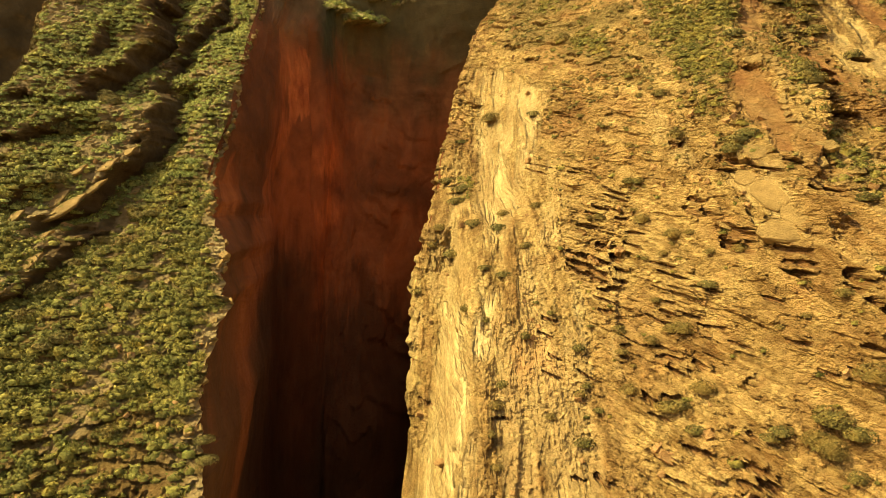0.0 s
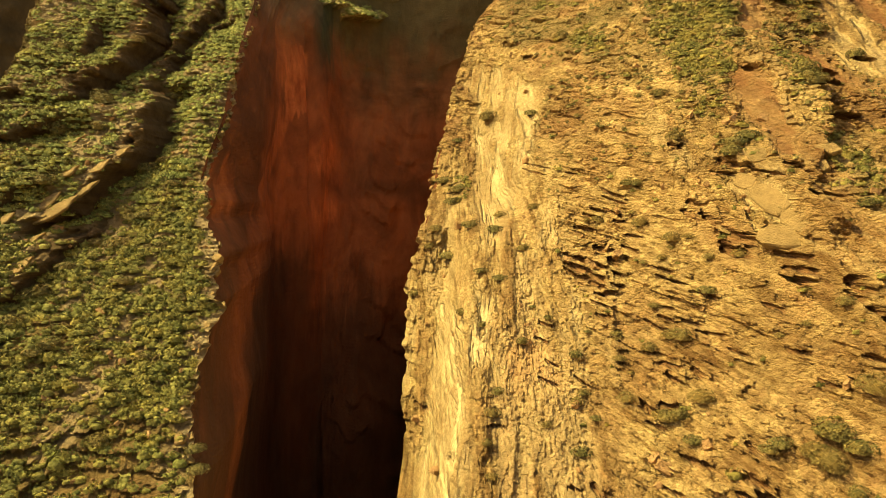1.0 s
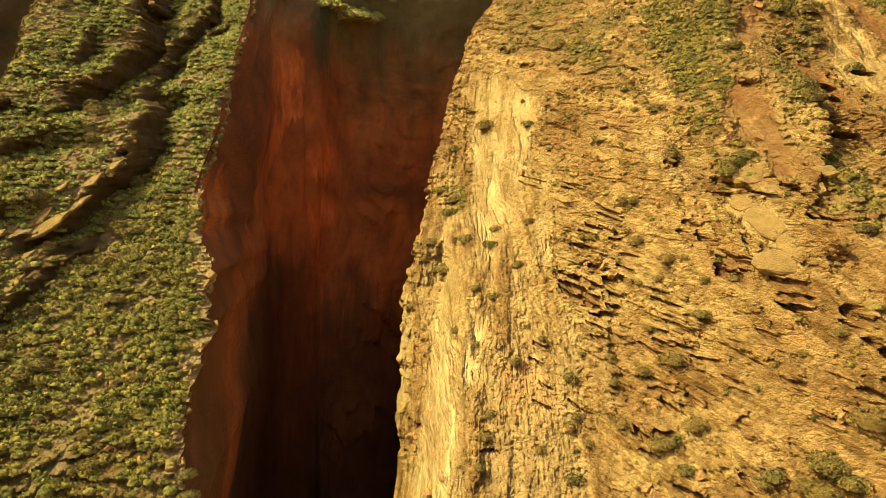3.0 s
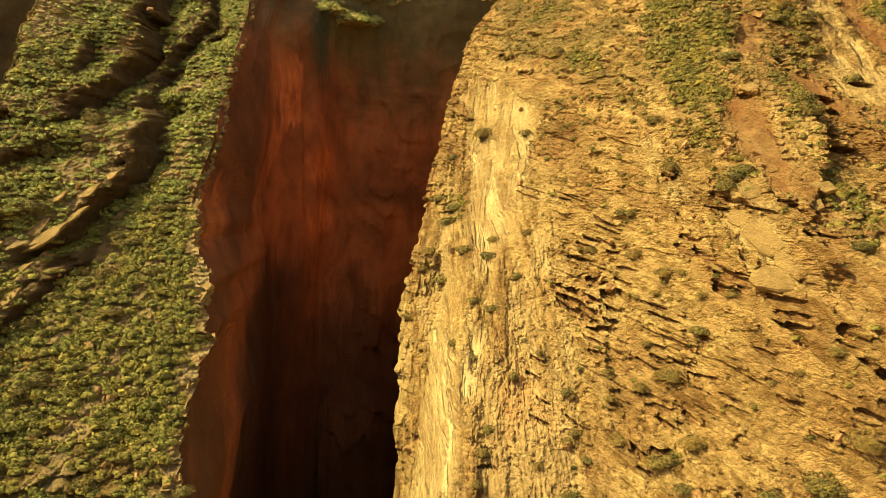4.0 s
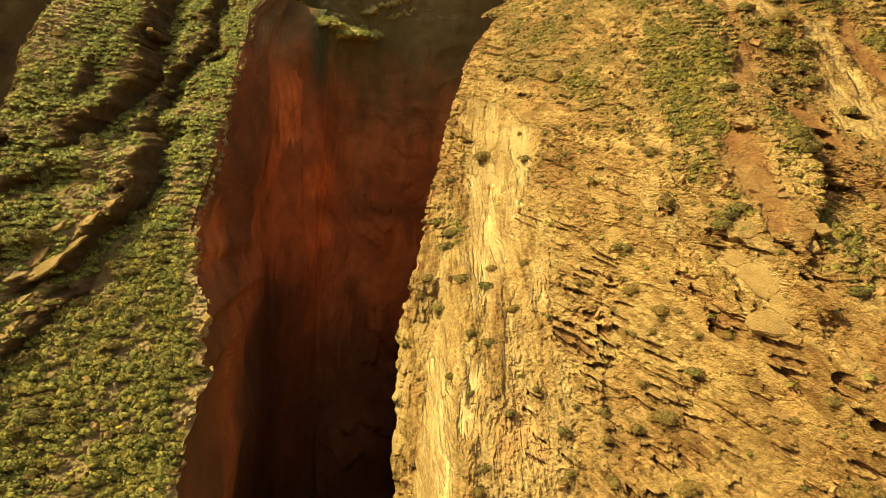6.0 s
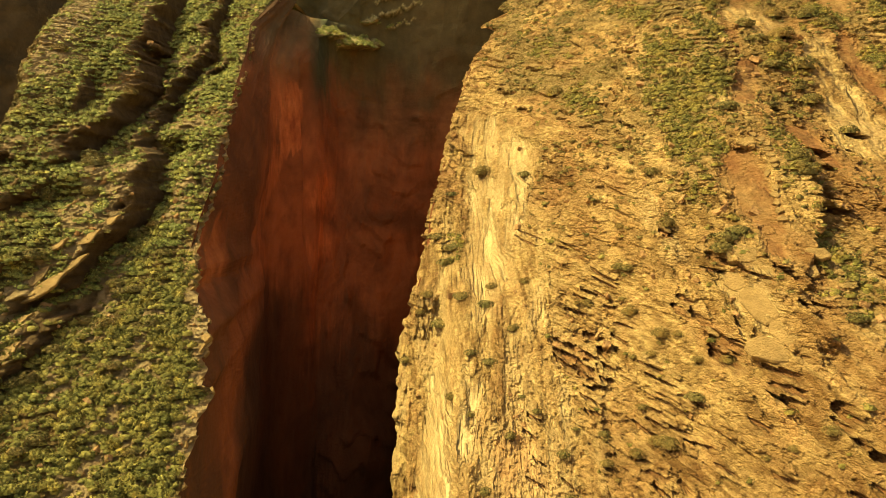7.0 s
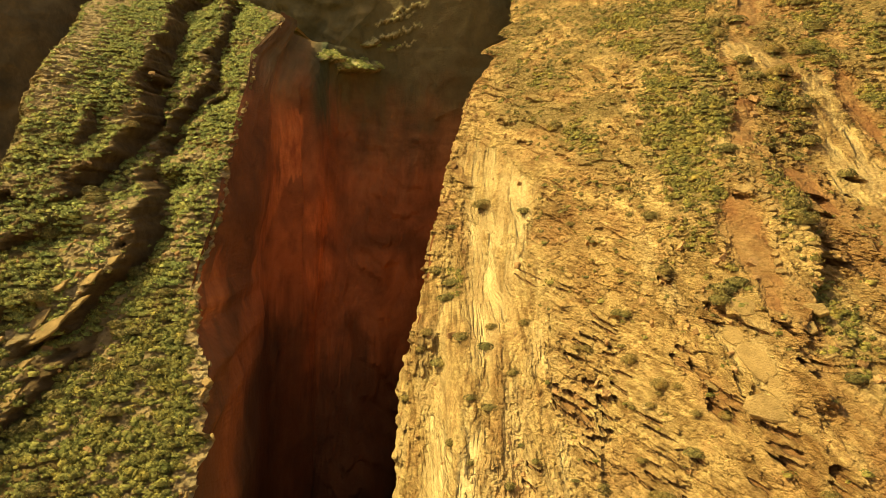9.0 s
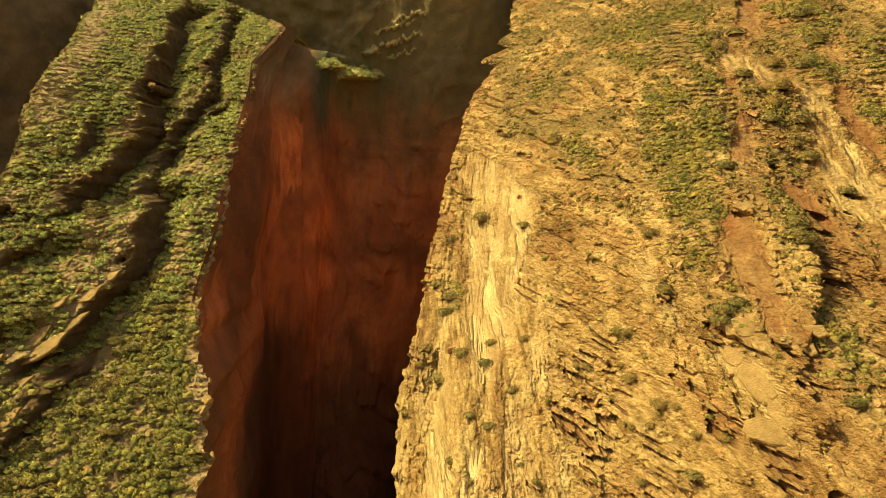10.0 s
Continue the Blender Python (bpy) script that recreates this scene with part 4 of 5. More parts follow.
    for at, high, across, tall, much in ((4.5, 39.8, 0.4, 3.8, 1.0), (4.55, 29.5, 0.38, 4.2, 0.9), (0.45, 33.0, 0.35, 4.0, 0.5), (4.9, 36.5, 0.2, 2.0, 0.3), (5.2, 47.0, 0.3, 2.0, 0.2)):
        reddened = np.maximum(reddened, much * smooth(0.12, 0.6, np.exp(-(((u - at) / across) ** 2) - (((z - high) / tall) ** 2)) * (0.9 + 0.9 * ragged)))
    darker = smooth(17, 4, z + 5 * ragged - 3 * np.cos((u - 5) * 1.2)) * smooth(2.9, 3.6, u + 0.3 * ragged) * 0.75
    darker = np.maximum(darker, 0.7 * smooth(27, 18, z + 5 * ragged) * np.exp(-(((u + 0.2 * ragged - 3.5) / 0.55) ** 4)))
    darker = np.maximum(darker, 0.9 * smooth(30, 20, z + 4 * ragged) * smooth(-0.35, 0.35, u + 0.3 * ragged - np.interp(z, (8, 14, 20, 28), (0.9, 1.1, 1.6, 2.1))) * smooth(3.9, 3.2, u))
    darker = np.maximum(darker, 0.8 * smooth(34, 20, z + 4 * ragged) * smooth(0.8, 0.4, u + 0.3 * ragged))
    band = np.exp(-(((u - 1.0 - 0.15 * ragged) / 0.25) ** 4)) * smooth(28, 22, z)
    darker = np.maximum(darker, 0.55 * smooth(24, 12, z + 3 * ragged) * smooth(3.6, 2.8, u)) * (1 - 0.8 * band)
    reddened = np.maximum(reddened, 0.35 * band)
    darker = np.maximum(darker, 0.75 * np.exp(-(((u - 4.35) / 0.2) ** 2)) * smooth(46, 58, z + 4 * ragged))
    darker = np.maximum(darker, 0.6 * np.exp(-(((u - 6.2) / 0.6) ** 2) - (((z - 34.5) / 2.2) ** 2)))
    lichen = smooth(56, 72, z + 5 * fbm(arc / 6, z / 6, 215)) * smooth(0.2, 2.2, u) * (0.5 + 0.5 * smooth(3.9, 4.4, u)) * (1 - 0.2 * smooth(5.0, 6.5, u))
    # lichen high on the walls, with its shadow put in as dark green
    shady_lichen = np.maximum(0.9 * np.exp(-(((u - 4.5 - 0.1 * ragged) / 0.24) ** 4)) * smooth(54, 62, z + 3 * ragged), 0.4 * smooth(56, 70, z + 4 * ragged))
    ob = sheet("wall_gorge", x, y, z, ROCK_GORGE, shady_lichen=shady_lichen, reddened=np.clip(reddened, 0, 1), darker=np.clip(darker, 0, 1), lichen=lichen, brown=smooth(4.4, 6.0, u) * (0.5 + 0.5 * smooth(46, 52, z + 2.5 * ragged - 3 * np.cos((u - 6.2) * 1.4))), grassy=grassy, dull=1 - smooth(1.6, 2.6, u + 0.3 * fbm(arc / 5, z / 12, 221)))
    tagged(ob, "tall shaded red sandstone walls of the narrow gorge", "rock wall", kind="structure")
    return x, y, z, grassy


GORGE = build_gorge()


def build_far():
    z, x = np.meshgrid(np.linspace(-10, 118, 200), np.linspace(-112, -46, 160), indexing="ij")
    y = 122 + 1.3 * (x + 95) + 0.35 * (z - 60) + 3 * fbm(x / 20, z / 20, 301, 5) + 1.0 * fbm(x / 4, z / 5, 303, 4)
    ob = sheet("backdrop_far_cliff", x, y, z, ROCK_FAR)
    tagged(ob, "dark shaded cliff behind the scrubby ridge", "cliff", kind="structure")
    z, x = np.meshgrid(np.linspace(60, 150, 120), np.linspace(-75, 60, 160), indexing="ij")
    y = 182 + 0.06 * (z - 80) + 4 * fbm(x / 14, z / 30, 305, 5) + 1.4 * fbm(x / 4, z / 9, 307, 5) + 1.5 * crag(x, z, 0.1, ((6.0, 3.0, 0.6), (2.4, 1.2, 0.4)), 309)[0]
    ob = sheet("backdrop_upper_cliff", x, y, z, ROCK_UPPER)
    tagged(ob, "dark shaded cliff rising behind the head of the gorge", "cliff", kind="structure")
    y, x = np.meshgrid(np.linspace(-1, 1, 90), np.linspace(-1, 1, 90), indexing="ij")
    x, y = 2400 * x * np.abs(x) ** 1.5, 2400 * y * np.abs(y) ** 1.5
    height = -35 + 0.5 * fbm(x / 15, y / 15, 311) + 160 * smooth(300, 1500, np.hypot(x, y)) * (0.6 + 0.4 * fbm(x / 400, y / 400, 313))
    ob = sheet("ground", x, y, height, GROUND)
    tagged(ob, "dry stony valley floor below the cliffs", "ground", kind="structure")


build_far()


# ---- places on the hillsides ----
def on_hill(hill, x, z):
    """The point of a hillside's surface at x and height z."""
    k = int(np.argmin((hill[0] - x) ** 2 + (hill[2] - z) ** 2))
    return Vector([hill[n].flat[k] for n in range(3)])


def on_left(x, z):
    return on_hill(LEFT, x, z)


def on_right(x, z):
    return on_hill(RIGHT, x, z)


# ---- plants ----
rng = np.random.default_rng(7)


def tuft_ball(count, size, flat, seed, spiky=0.0):
    """Leaf tufts over a low dome of radius 1: points and triangles."""
    r = np.random.default_rng(seed)
    points, faces = [], []
    bumps = r.normal(size=(5, 3))
    bumps[:, 2] = np.abs(bumps[:, 2]) * 0.6
    bumps /= np.linalg.norm(bumps, axis=1)[:, None]
    # inner dome
    rings, around = 3, 7
    base = 0
    for k in range(rings):
        for m in range(around):
            e, a = k / rings * math.pi / 2, m / around * 2 * math.pi + k
            points.append((0.74 * math.cos(e) * math.cos(a) * r.uniform(0.85, 1.1), 0.74 * math.cos(e) * math.sin(a) * r.uniform(0.85, 1.1), 0.86 * flat * math.sin(e) * r.uniform(0.85, 1.15) - 0.15))
    points.append((0, 0, 0.84 * flat - 0.15))
    for k in range(rings - 1):
        for m in range(around):
            p, q = k * around + m, k * around + (m + 1) % around
            faces += [(p, q, p + around), (q, q + around, p + around)]
    for m in range(around):
        faces.append(((rings - 1) * around + m, (rings - 1) * around + (m + 1) % around, rings * around))
    for _ in range(count):
        d = r.normal(size=3)
        d[2] = abs(d[2]) * 0.9 + 0.05
        d /= np.linalg.norm(d)
        reach = 0.82 + 0.25 * max(0.0, float(np.max(bumps @ d)) - 0.6) / 0.4 + 0.12 * r.random()
        c = d * reach * np.array([1, 1, flat])
        normal = d + 0.4 * r.normal(size=3)
        side = np.cross(normal, r.normal(size=3))
        side /= np.linalg.norm(side) + 1e-9
        up = np.cross(side, normal)
        up /= np.linalg.norm(up) + 1e-9
        w, h = size * (0.6 + 0.6 * r.random()), size * (0.8 + 0.8 * r.random()) * (1 + spiky)
        w = w / (1 + 1.5 * spiky)
        n = len(points)
        points += [tuple(c - up * h * 0.6), tuple(c + side * w * 0.5), tuple(c + up * h * 0.6 + d * 0.25 * size), tuple(c - side * w * 0.5)]
        faces += [(n, n + 1, n + 2), (n, n + 2, n + 3)]
    return np.array(points), np.array(faces)


CUSHIONS = [tuft_ball(13, 0.34, 0.66, 100 + k) for k in range(8)]


def cushion_cover(name, places, sizes, material, label):
    """Uncountable low shrubs, joined into one mesh."""
    points, faces, at = [], [], 0
    for place, size in zip(places, sizes):
        p, f = CUSHIONS[rng.integers(len(CUSHIONS))]
        a = rng.random() * 2 * math.pi
        turn = np.array([[math.cos(a), -math.sin(a), 0], [math.sin(a), math.cos(a), 0], [0, 0, 1]])
        q = (p @ turn.T) * size * np.array([1.35, 1.0, 1.0 + 0.6 * rng.random()]) + place
        points.append(q)
        faces.append(f + at)
        at += len(p)
    ob = new(name, tri_mesh(name, np.concatenate(points), np.concatenate(faces), material))
    return tagged(ob, label, "shrubs", kind="stuff")


def scatter(hill, weight, count):
    w = (weight * np.gradient(hill[2][:, 0])[:, None] * np.abs(np.gradient(hill[0], axis=1))).ravel()
    pick = rng.choice(w.size, count, p=w / w.sum())
    return np.stack([hill[k].ravel()[pick] for k in range(3)], 1)


def cover_left():
    x, y, z, veg, saw, scarp, rim = LEFT
    keep = veg * (x > rim - 1.0) * smooth(5, 8, z) * (1 - smooth(84, 88, z)) * (x > -0.72 * y - 4)
    keep = keep * (S_LEFT > 0.4)[None, :] * (0.5 + 1.4 * np.exp(-(((saw - 0.25) / 0.2) ** 2)))
    keep = keep + 0.10 * (scarp > 0.3) * smooth(-0.1, 0.4, fbm(x / 2, z / 2, 64)) * (z > 8) * (z < 84)
    upper = smooth(24, 40, z + 6 * fbm(x / 6, z / 6, 62))
    for count, share, material, label in ((4600, 1 - upper, LUSH, "dense dark green cushion shrubs covering the lower slope"), (7200, upper, GREEN, "rows of pale olive cushion shrubs on the terraced slope")):
        spots = scatter(LEFT, keep * share, count)
        sizes = 0.24 + 0.30 * rng.random(len(spots)) ** 2 + 0.06 * rng.random(len(spots))
        sizes = sizes * (1 - 0.25 * smooth(26, 42, spots[:, 2]))
        cushion_cover("cushion_shrubs", spots, sizes * (0.85 + spots[:, 1] / 400), material, label)


def cover_right():
    x, y, z, veg, calm = RIGHT
    keep = veg * (veg > 0.3) * smooth(-0.5, 0.5, fbm(x / 3, z / 3, 110)) + 0.05 * veg * (veg <= 0.3) + 0.016 * (1 - calm) * smooth(5, 20, x)
    keep = keep * smooth(6, 9, z) * (1 - smooth(86, 90, z)) * (x < 0.72 * y + 4)
    spots = scatter(RIGHT, keep, 3400)
    sizes = 0.20 + 0.30 * rng.random(len(spots)) ** 2
    cushion_cover("cushion_shrubs", spots, sizes * (0.8 + spots[:, 1] / 300), SCRUB, "patches of low green cushion shrubs between the rocks")
    ledges = scatter(GORGE, GORGE[3] * (GORGE[2] > 60), 220)
    cushion_cover("ledge_grass", ledges, 0.3 + 0.25 * rng.random(len(ledges)), GREEN, "sunlit tufts of grass on high ledges in the gorge")


cover_left()
cover_right()


def stems(seed):
    """A few thin tapered branches from the root."""
    r = np.random.default_rng(seed)
    points, faces = [], []
    for _ in range(9):
        a, lean, long = r.random() * 6.283, 0.2 + 0.7 * r.random(), 0.7 + 0.5 * r.random()
        tip = np.array([math.cos(a) * math.sin(lean), math.sin(a) * math.sin(lean), math.cos(lean)]) * long
        n = len(points)
        for k in range(3):
            b = 2.094 * k
            points.append((0.035 * math.cos(b), 0.035 * math.sin(b), -0.2))
        points.append(tuple(tip))
        faces += [(n, n + 1, n + 3), (n + 1, n + 2, n + 3), (n + 2, n, n + 3)]
    return np.array(points), np.array(faces)


def bush(kind, seed):
    label, material, count, size, flat, spiky = {
        "green": ("rounded dark green bush rooted among the rocks", DARK_GREEN, 420, 0.14, 0.85, 0.0),
        "olive": ("low spreading olive-green shrub on the rocky slope", OLIVE, 380, 0.15, 0.6, 0.0),
        "dry": ("dry straw-coloured twiggy bush on the slope", STRAW, 360, 0.16, 0.8, 1.2),
    }[kind]
    root = tagged(new("bush"), label, "bush", "bushes on the hillsides")
    part("foliage", tri_mesh("foliage", *tuft_ball(count, size, flat, seed, spiky), material), root)
    part("stems", tri_mesh("stems", *stems(seed), BARK), root, "thin grey woody stems")
    return root


BUSHES = {kind: [bush(kind, 500 + 10 * n + k) for k in range(3)] for n, kind in enumerate(("green", "olive", "dry"))}
PLACED = {}


def plant(kind, point, radius):
    """Puts the first of each kind where it is first wanted, and copies after that."""
    k = int(rng.integers(3))
    m = Matrix.Translation(point) @ Matrix.Rotation(rng.random() * 6.28, 4, "Z")
    ob = BUSHES[kind][k]
    if (kind, k) in PLACED:
        ob = copy_thing(ob, m)
    else:
        ob.matrix_basis = m
        PLACED[kind, k] = True
    ob.scale = (radius * (0.9 + 0.3 * rng.random()), radius, radius * (0.8 + 0.3 * rng.random()))


RIGHT_BUSHES = {
    "green": [(5.4, 28.3, 0.76), (2.0, 21.4, 0.54), (3.6, 21.0, 0.42), (8.6, 21.9, 0.41), (6.5, 20.2, 0.45), (10.2, 19.7, 0.52), (4.4, 17.1, 0.51), (10.3, 17.5, 0.41), (9.8, 16.9, 0.49), (16.4, 32.6, 0.61), (17.1, 32.6, 0.6), (22.5, 34.7, 0.95), (34.3, 47.9, 0.89), (31.0, 42.0, 1.1), (30.9, 40.8, 0.86), (38.7, 48.6, 1.06),
              (39.9, 45.1, 0.88), (28.0, 30.8, 0.67), (37.9, 50.1, 0.68), (30.4, 41.2, 0.75), (21.3, 18.5, 0.88), (21.6, 18.4, 0.8), (22.0, 18.1, 0.72), (21.2, 16.3, 0.53), (9.5, 14.4, 0.55), (45.0, 60.8, 1.28), (46.4, 59.4, 1.26), (38.2, 66.9, 1.03), (49.4, 65.1, 1.37)],
    "olive": [(1.1, 25.4, 1.2), (3.2, 28.7, 0.95), (0.6, 33.7, 1.1), (2.3, 32.6, 1.2), (1.6, 31.1, 0.9), (18.8, 24.8, 0.76), (14.8, 17.4, 0.71), (40.3, 53.0, 1.6), (36.9, 53.0, 1.27), (29.1, 47.6, 1.2), (23.1, 35.5, 1.1), (24.0, 36.1, 0.86), (10.7, 41.3, 0.93), (3.8, 24.9, 0.61), (13.1, 21.3, 0.43), (51.3, 54.6, 1.07),
              (5.4, 24.4, 0.69), (2.4, 39.1, 0.74), (-2.6, 21.3, 0.75), (19.1, 17.5, 0.67), (18.6, 17.1, 0.52), (14.4, 17.3, 0.72), (15.2, 17.6, 0.63), (15.5, 16.5, 0.62), (37.4, 59.6, 1.38), (37.3, 56.9, 1.18), (50.5, 70.2, 1.66), (40.9, 67.2, 1.39)],
    "dry": [(16.9, 21.7, 0.83), (16.7, 18.6, 0.87), (16.7, 29.2, 0.72), (18.1, 28.1, 0.73), (20.5, 41.0, 0.89), (15.4, 51.7, 1.04), (6.3, 41.9, 1.4), (23.5, 21.0, 1.02), (3.9, 15.9, 0.59), (12.8, 17.7, 0.65), (-0.2, 28.1, 0.9), (-1.0, 26.2, 0.7), (7.6, 26.8, 0.61), (21.2, 27.3, 0.51), (6.1, 29.7, 0.57), (16.3, 21.6, 0.58),
            (9.2, 30.5, 0.55), (19.6, 27.0, 0.43), (17.3, 36.0, 0.53), (38.5, 55.2, 1.17), (20.0, 36.4, 0.72), (20.8, 17.3, 1.01), (20.4, 17.5, 0.65), (20.9, 17.0, 0.71), (7.5, 15.6, 0.41), (3.4, 14.5, 0.41), (3.6, 12.9, 0.48), (39.7, 57.3, 1.2), (42.3, 61.3, 1.12), (37.7, 64.6, 1.16)],
}
LEFT_BUSHES = {
    "green": [(-29.2, 27.0, 1.0), (-33.3, 23.4, 1.1), (-29.4, 20.2, 0.9), (-31.5, 34.4, 1.2), (-37.4, 32.9, 1.2), (-44.8, 49.6, 1.1), (-32.6, 23.5, 1.1), (-38.6, 43.0, 1.2), (-37.5, 42.2, 1.1), (-40.5, 38.5, 1.2), (-36.4, 39, 1.0), (-22.7, 14.9, 0.8), (-33.1, 21.8, 0.9), (-30.0, 30.2, 1.0)],
    "olive": [(-28.2, 29.8, 1.0), (-29.5, 29.6, 1.0), (-26.5, 24.4, 0.8), (-22.5, 19.3, 0.7), (-21.7, 23.1, 0.7), (-25.1, 27.2, 0.8), (-32.1, 25.4, 0.9), (-30, 19.9, 0.8), (-15.6, 15, 0.7), (-15.4, 13.7, 0.7), (-34, 44.4, 1.0), (-29.8, 35.5, 0.9), (-27, 33, 0.8)],
    "dry": [(-31.2, 27.2, 0.8), (-24, 16.4, 0.7), (-21, 16, 0.7), (-39, 52, 0.9), (-49, 58, 1.0)],
}
for kind, spots in RIGHT_BUSHES.items():
    for x, z, radius in spots:
        plant(kind, on_right(x, z), radius)
# low dry tufts and small shrubs between the rocks of the right hillside
x, y, z, veg, calm = RIGHT
room = (1 - calm) * (1 - veg) * smooth(10, 12, z) * (1 - smooth(44, 52, z)) * smooth(3, 6, x) * (x < 27) * smooth(-0.1, 0.5, fbm(x / 4, z / 4, 118))
for k, point in enumerate(scatter(RIGHT, room, 30)):
    plant(("dry", "olive", "dry", "dry")[k % 4], point, 0.25 + 0.28 * rng.random())
for kind, spots in LEFT_BUSHES.items():
    for x, z, radius in spots:
        plant(kind, on_left(x, z), radius)


# ---- loose rock ----
def rough_block(seed, sharp=0.25):
    """A broken block within a unit cube, with split and worn corners."""
    r = random.Random(seed)
    bm = bmesh.new()
    bmesh.ops.create_cube(bm, size=1.0)
    bmesh.ops.subdivide_edges(bm, edges=bm.edges[:], cuts=2, use_grid_fill=True)
    for v in bm.verts:
        out = v.co.normalized()
        v.co = v.co * (1 - sharp * max(0.0, v.co.length - 0.62))
        n = noise.noise_vector(v.co * 2.1 + Vector((seed, 0, 0)))
        v.co += 0.16 * n + 0.05 * out * r.uniform(-1, 1)
    bmesh.ops.triangulate(bm, faces=bm.faces[:])
    mesh = bpy.data.meshes.new("rock")
    bm.to_mesh(mesh)
    bm.free()
    return mesh


def split_slab(seed, pointed=False, broad=False):
    """A thick flat slab with an irregular broken outline, about 1 by 1 by 1 before it is scaled."""
    r = random.Random(seed)
    count = r.choice((5, 6, 6, 7))
    bm = bmesh.new()
    loops = []
    angles = sorted(2 * math.pi * (k + r.uniform(-0.3, 0.3)) / count for k in range(count))
    reach = [r.uniform(0.34, 0.62) for _ in range(count)]
    if pointed:
        count = 11
        angles = [2 * math.pi * (k + r.uniform(-0.3, 0.3)) / count for k in range(count)]
        reach = [r.uniform(0.44, 0.6) / (abs(math.cos(a + 0.15)) ** 0.9 + abs(math.sin(a + 0.15)) ** 0.9) for a in angles]
    if broad:
        count = 9
        angles = [2 * math.pi * (k + r.uniform(-0.2, 0.2)) / count for k in range(count)]
        reach = [r.uniform(0.40, 0.54) / (abs(math.cos(a)) ** 4 + abs(math.sin(a)) ** 4) ** 0.25 for a in angles]
    for height, grow in ((-0.5, 0.9), (-0.1, 1.0), (0.34, 1.03), (0.5, 0.95)):
        loops.append([bm.verts.new((math.cos(a) * q * grow * r.uniform(0.96, 1.04), math.sin(a) * q * grow * r.uniform(0.96, 1.04), height + r.uniform(-0.06, 0.06))) for a, q in zip(angles, reach)])
    for low, high in zip(loops, loops[1:]):
        for k in range(count):
            bm.faces.new((low[k], low[(k + 1) % count], high[(k + 1) % count], high[k]))
    for loop, z in ((loops[0], -0.5), (loops[-1], 0.52)):
        middle = bm.verts.new((r.uniform(-0.1, 0.1), r.uniform(-0.1, 0.1), z))
        for k in range(count):
            bm.faces.new((loop[k], loop[(k + 1) % count], middle))
    bmesh.ops.recalc_face_normals(bm, faces=bm.faces[:])
    mesh = bpy.data.meshes.new("flat_rock")
    bm.to_mesh(mesh)
    bm.free()
    return mesh


BLOCKS, LEDGE_BLOCKS = [rough_block(k, 0.2 + 0.1 * (k % 5)) for k in range(10)], [rough_block(20 + k, 0.1) for k in range(6)]
for block in LEDGE_BLOCKS:
    block.materials.append(SLAB)
for block in BLOCKS:
    block.materials.append(STONE)
PLATES = [split_slab(40 + k) for k in range(8)]
SHARDS = [split_slab(60 + k, True) for k in range(6)]
BROAD = [split_slab(80 + k, broad=True) for k in range(4)]
for plate in PLATES + SHARDS + BROAD:
    plate.materials.append(SLAB)
ALONG = Vector((0.83, -0.42, -0.38)).normalized()  # the strike of the tilted beds
INTO = Vector((0.35, 0.85, 0.10))
INTO = (INTO - ALONG * INTO.dot(ALONG)).normalized()
BED = Matrix((ALONG, INTO, ALONG.cross(INTO))).transposed().to_4x4()


def facing(normal, along_it):
    """A frame whose z is the normal, and whose x runs along the slab."""
    n = Vector(normal).normalized()
    a = Vector(along_it)
    a = (a - n * a.dot(n)).normalized()
    return Matrix((a, n.cross(a), n)).transposed().to_4x4()


FACE = facing((-0.42, -0.62, 0.66), ALONG)  # the lie of the right hillside
LEAN_LEFT = facing((-0.25, -0.60, 0.76), (0.60, 0.45, 0.66))  # slabs that run up the left hillside


def lying(x, z, along_it):
    """A frame that lies on the right hillside at x and z."""
    here, aside, above = (float(right_base(np.array([x + a]), np.array([z + b]))[0]) for a, b in ((0, 0), (0.5, 0), (0, 0.5)))
    return facing((2 * (aside - here), -1, 2 * (above - here)), along_it)


def plate_rock(point, long, deep, thick, turn=0.0, out=0.0, frame_of=BED, label="pale flat sandstone slab jutting from the slope", shapes=PLATES):
    ob = new("flat_rock", shapes[int(rng.integers(len(shapes)))])
    spot = Vector(point) + out * (frame_of.to_3x3() @ Vector((0, 0, 1)))
    ob.matrix_basis = Matrix.Translation(spot) @ frame_of @ Matrix.Rotation(radians(turn), 4, "Z") @ Matrix.Diagonal((long, deep, thick, 1))
    return tagged(ob, label, "rock", "rock slabs")


# the large smooth slabs and the hollows under them
for x, z, long, deep, thick, out in ((23.6, 34.4, 3.0, 1.7, 0.7, 0.25),  (27.6, 43.6, 2.0, 1.2, 0.6, 0.2), (27.9, 48.8, 1.8, 1.0, 0.6, 0.2), (21.6, 34.8, 1.6, 0.9, 0.4, 0.1),
                                    (24.1, 32.7, 0.8, 0.4, 0.3, 0.15), (24.2, 32.2, 0.7, 0.35, 0.25, 0.15), (26.9, 33.6, 2.2, 1.1, 0.5, 0.1), (26.8, 32.2, 2.4, 1.2, 0.5, 0.1), (27.6, 34.8, 1.8, 1.0, 0.4, 0.1), (13.9, 66.4, 1.0, 0.8, 0.5, 0.2), (32.9, 73.3, 1.8, 1.0, 0.6, 0.2),
                                    (10.6, 26.2, 0.7, 0.5, 0.4, 0.15), (13.9, 57.4, 2.2, 0.8, 0.5, 0.1), (18.9, 60.2, 2.6, 0.9, 0.5, 0.1), (21.0, 29.0, 1.6, 1.0, 0.5, 0.1)):
    plate_rock(on_right(x, z), long, deep, thick, 5 * rng.normal(), -0.25 * thick, FACE)
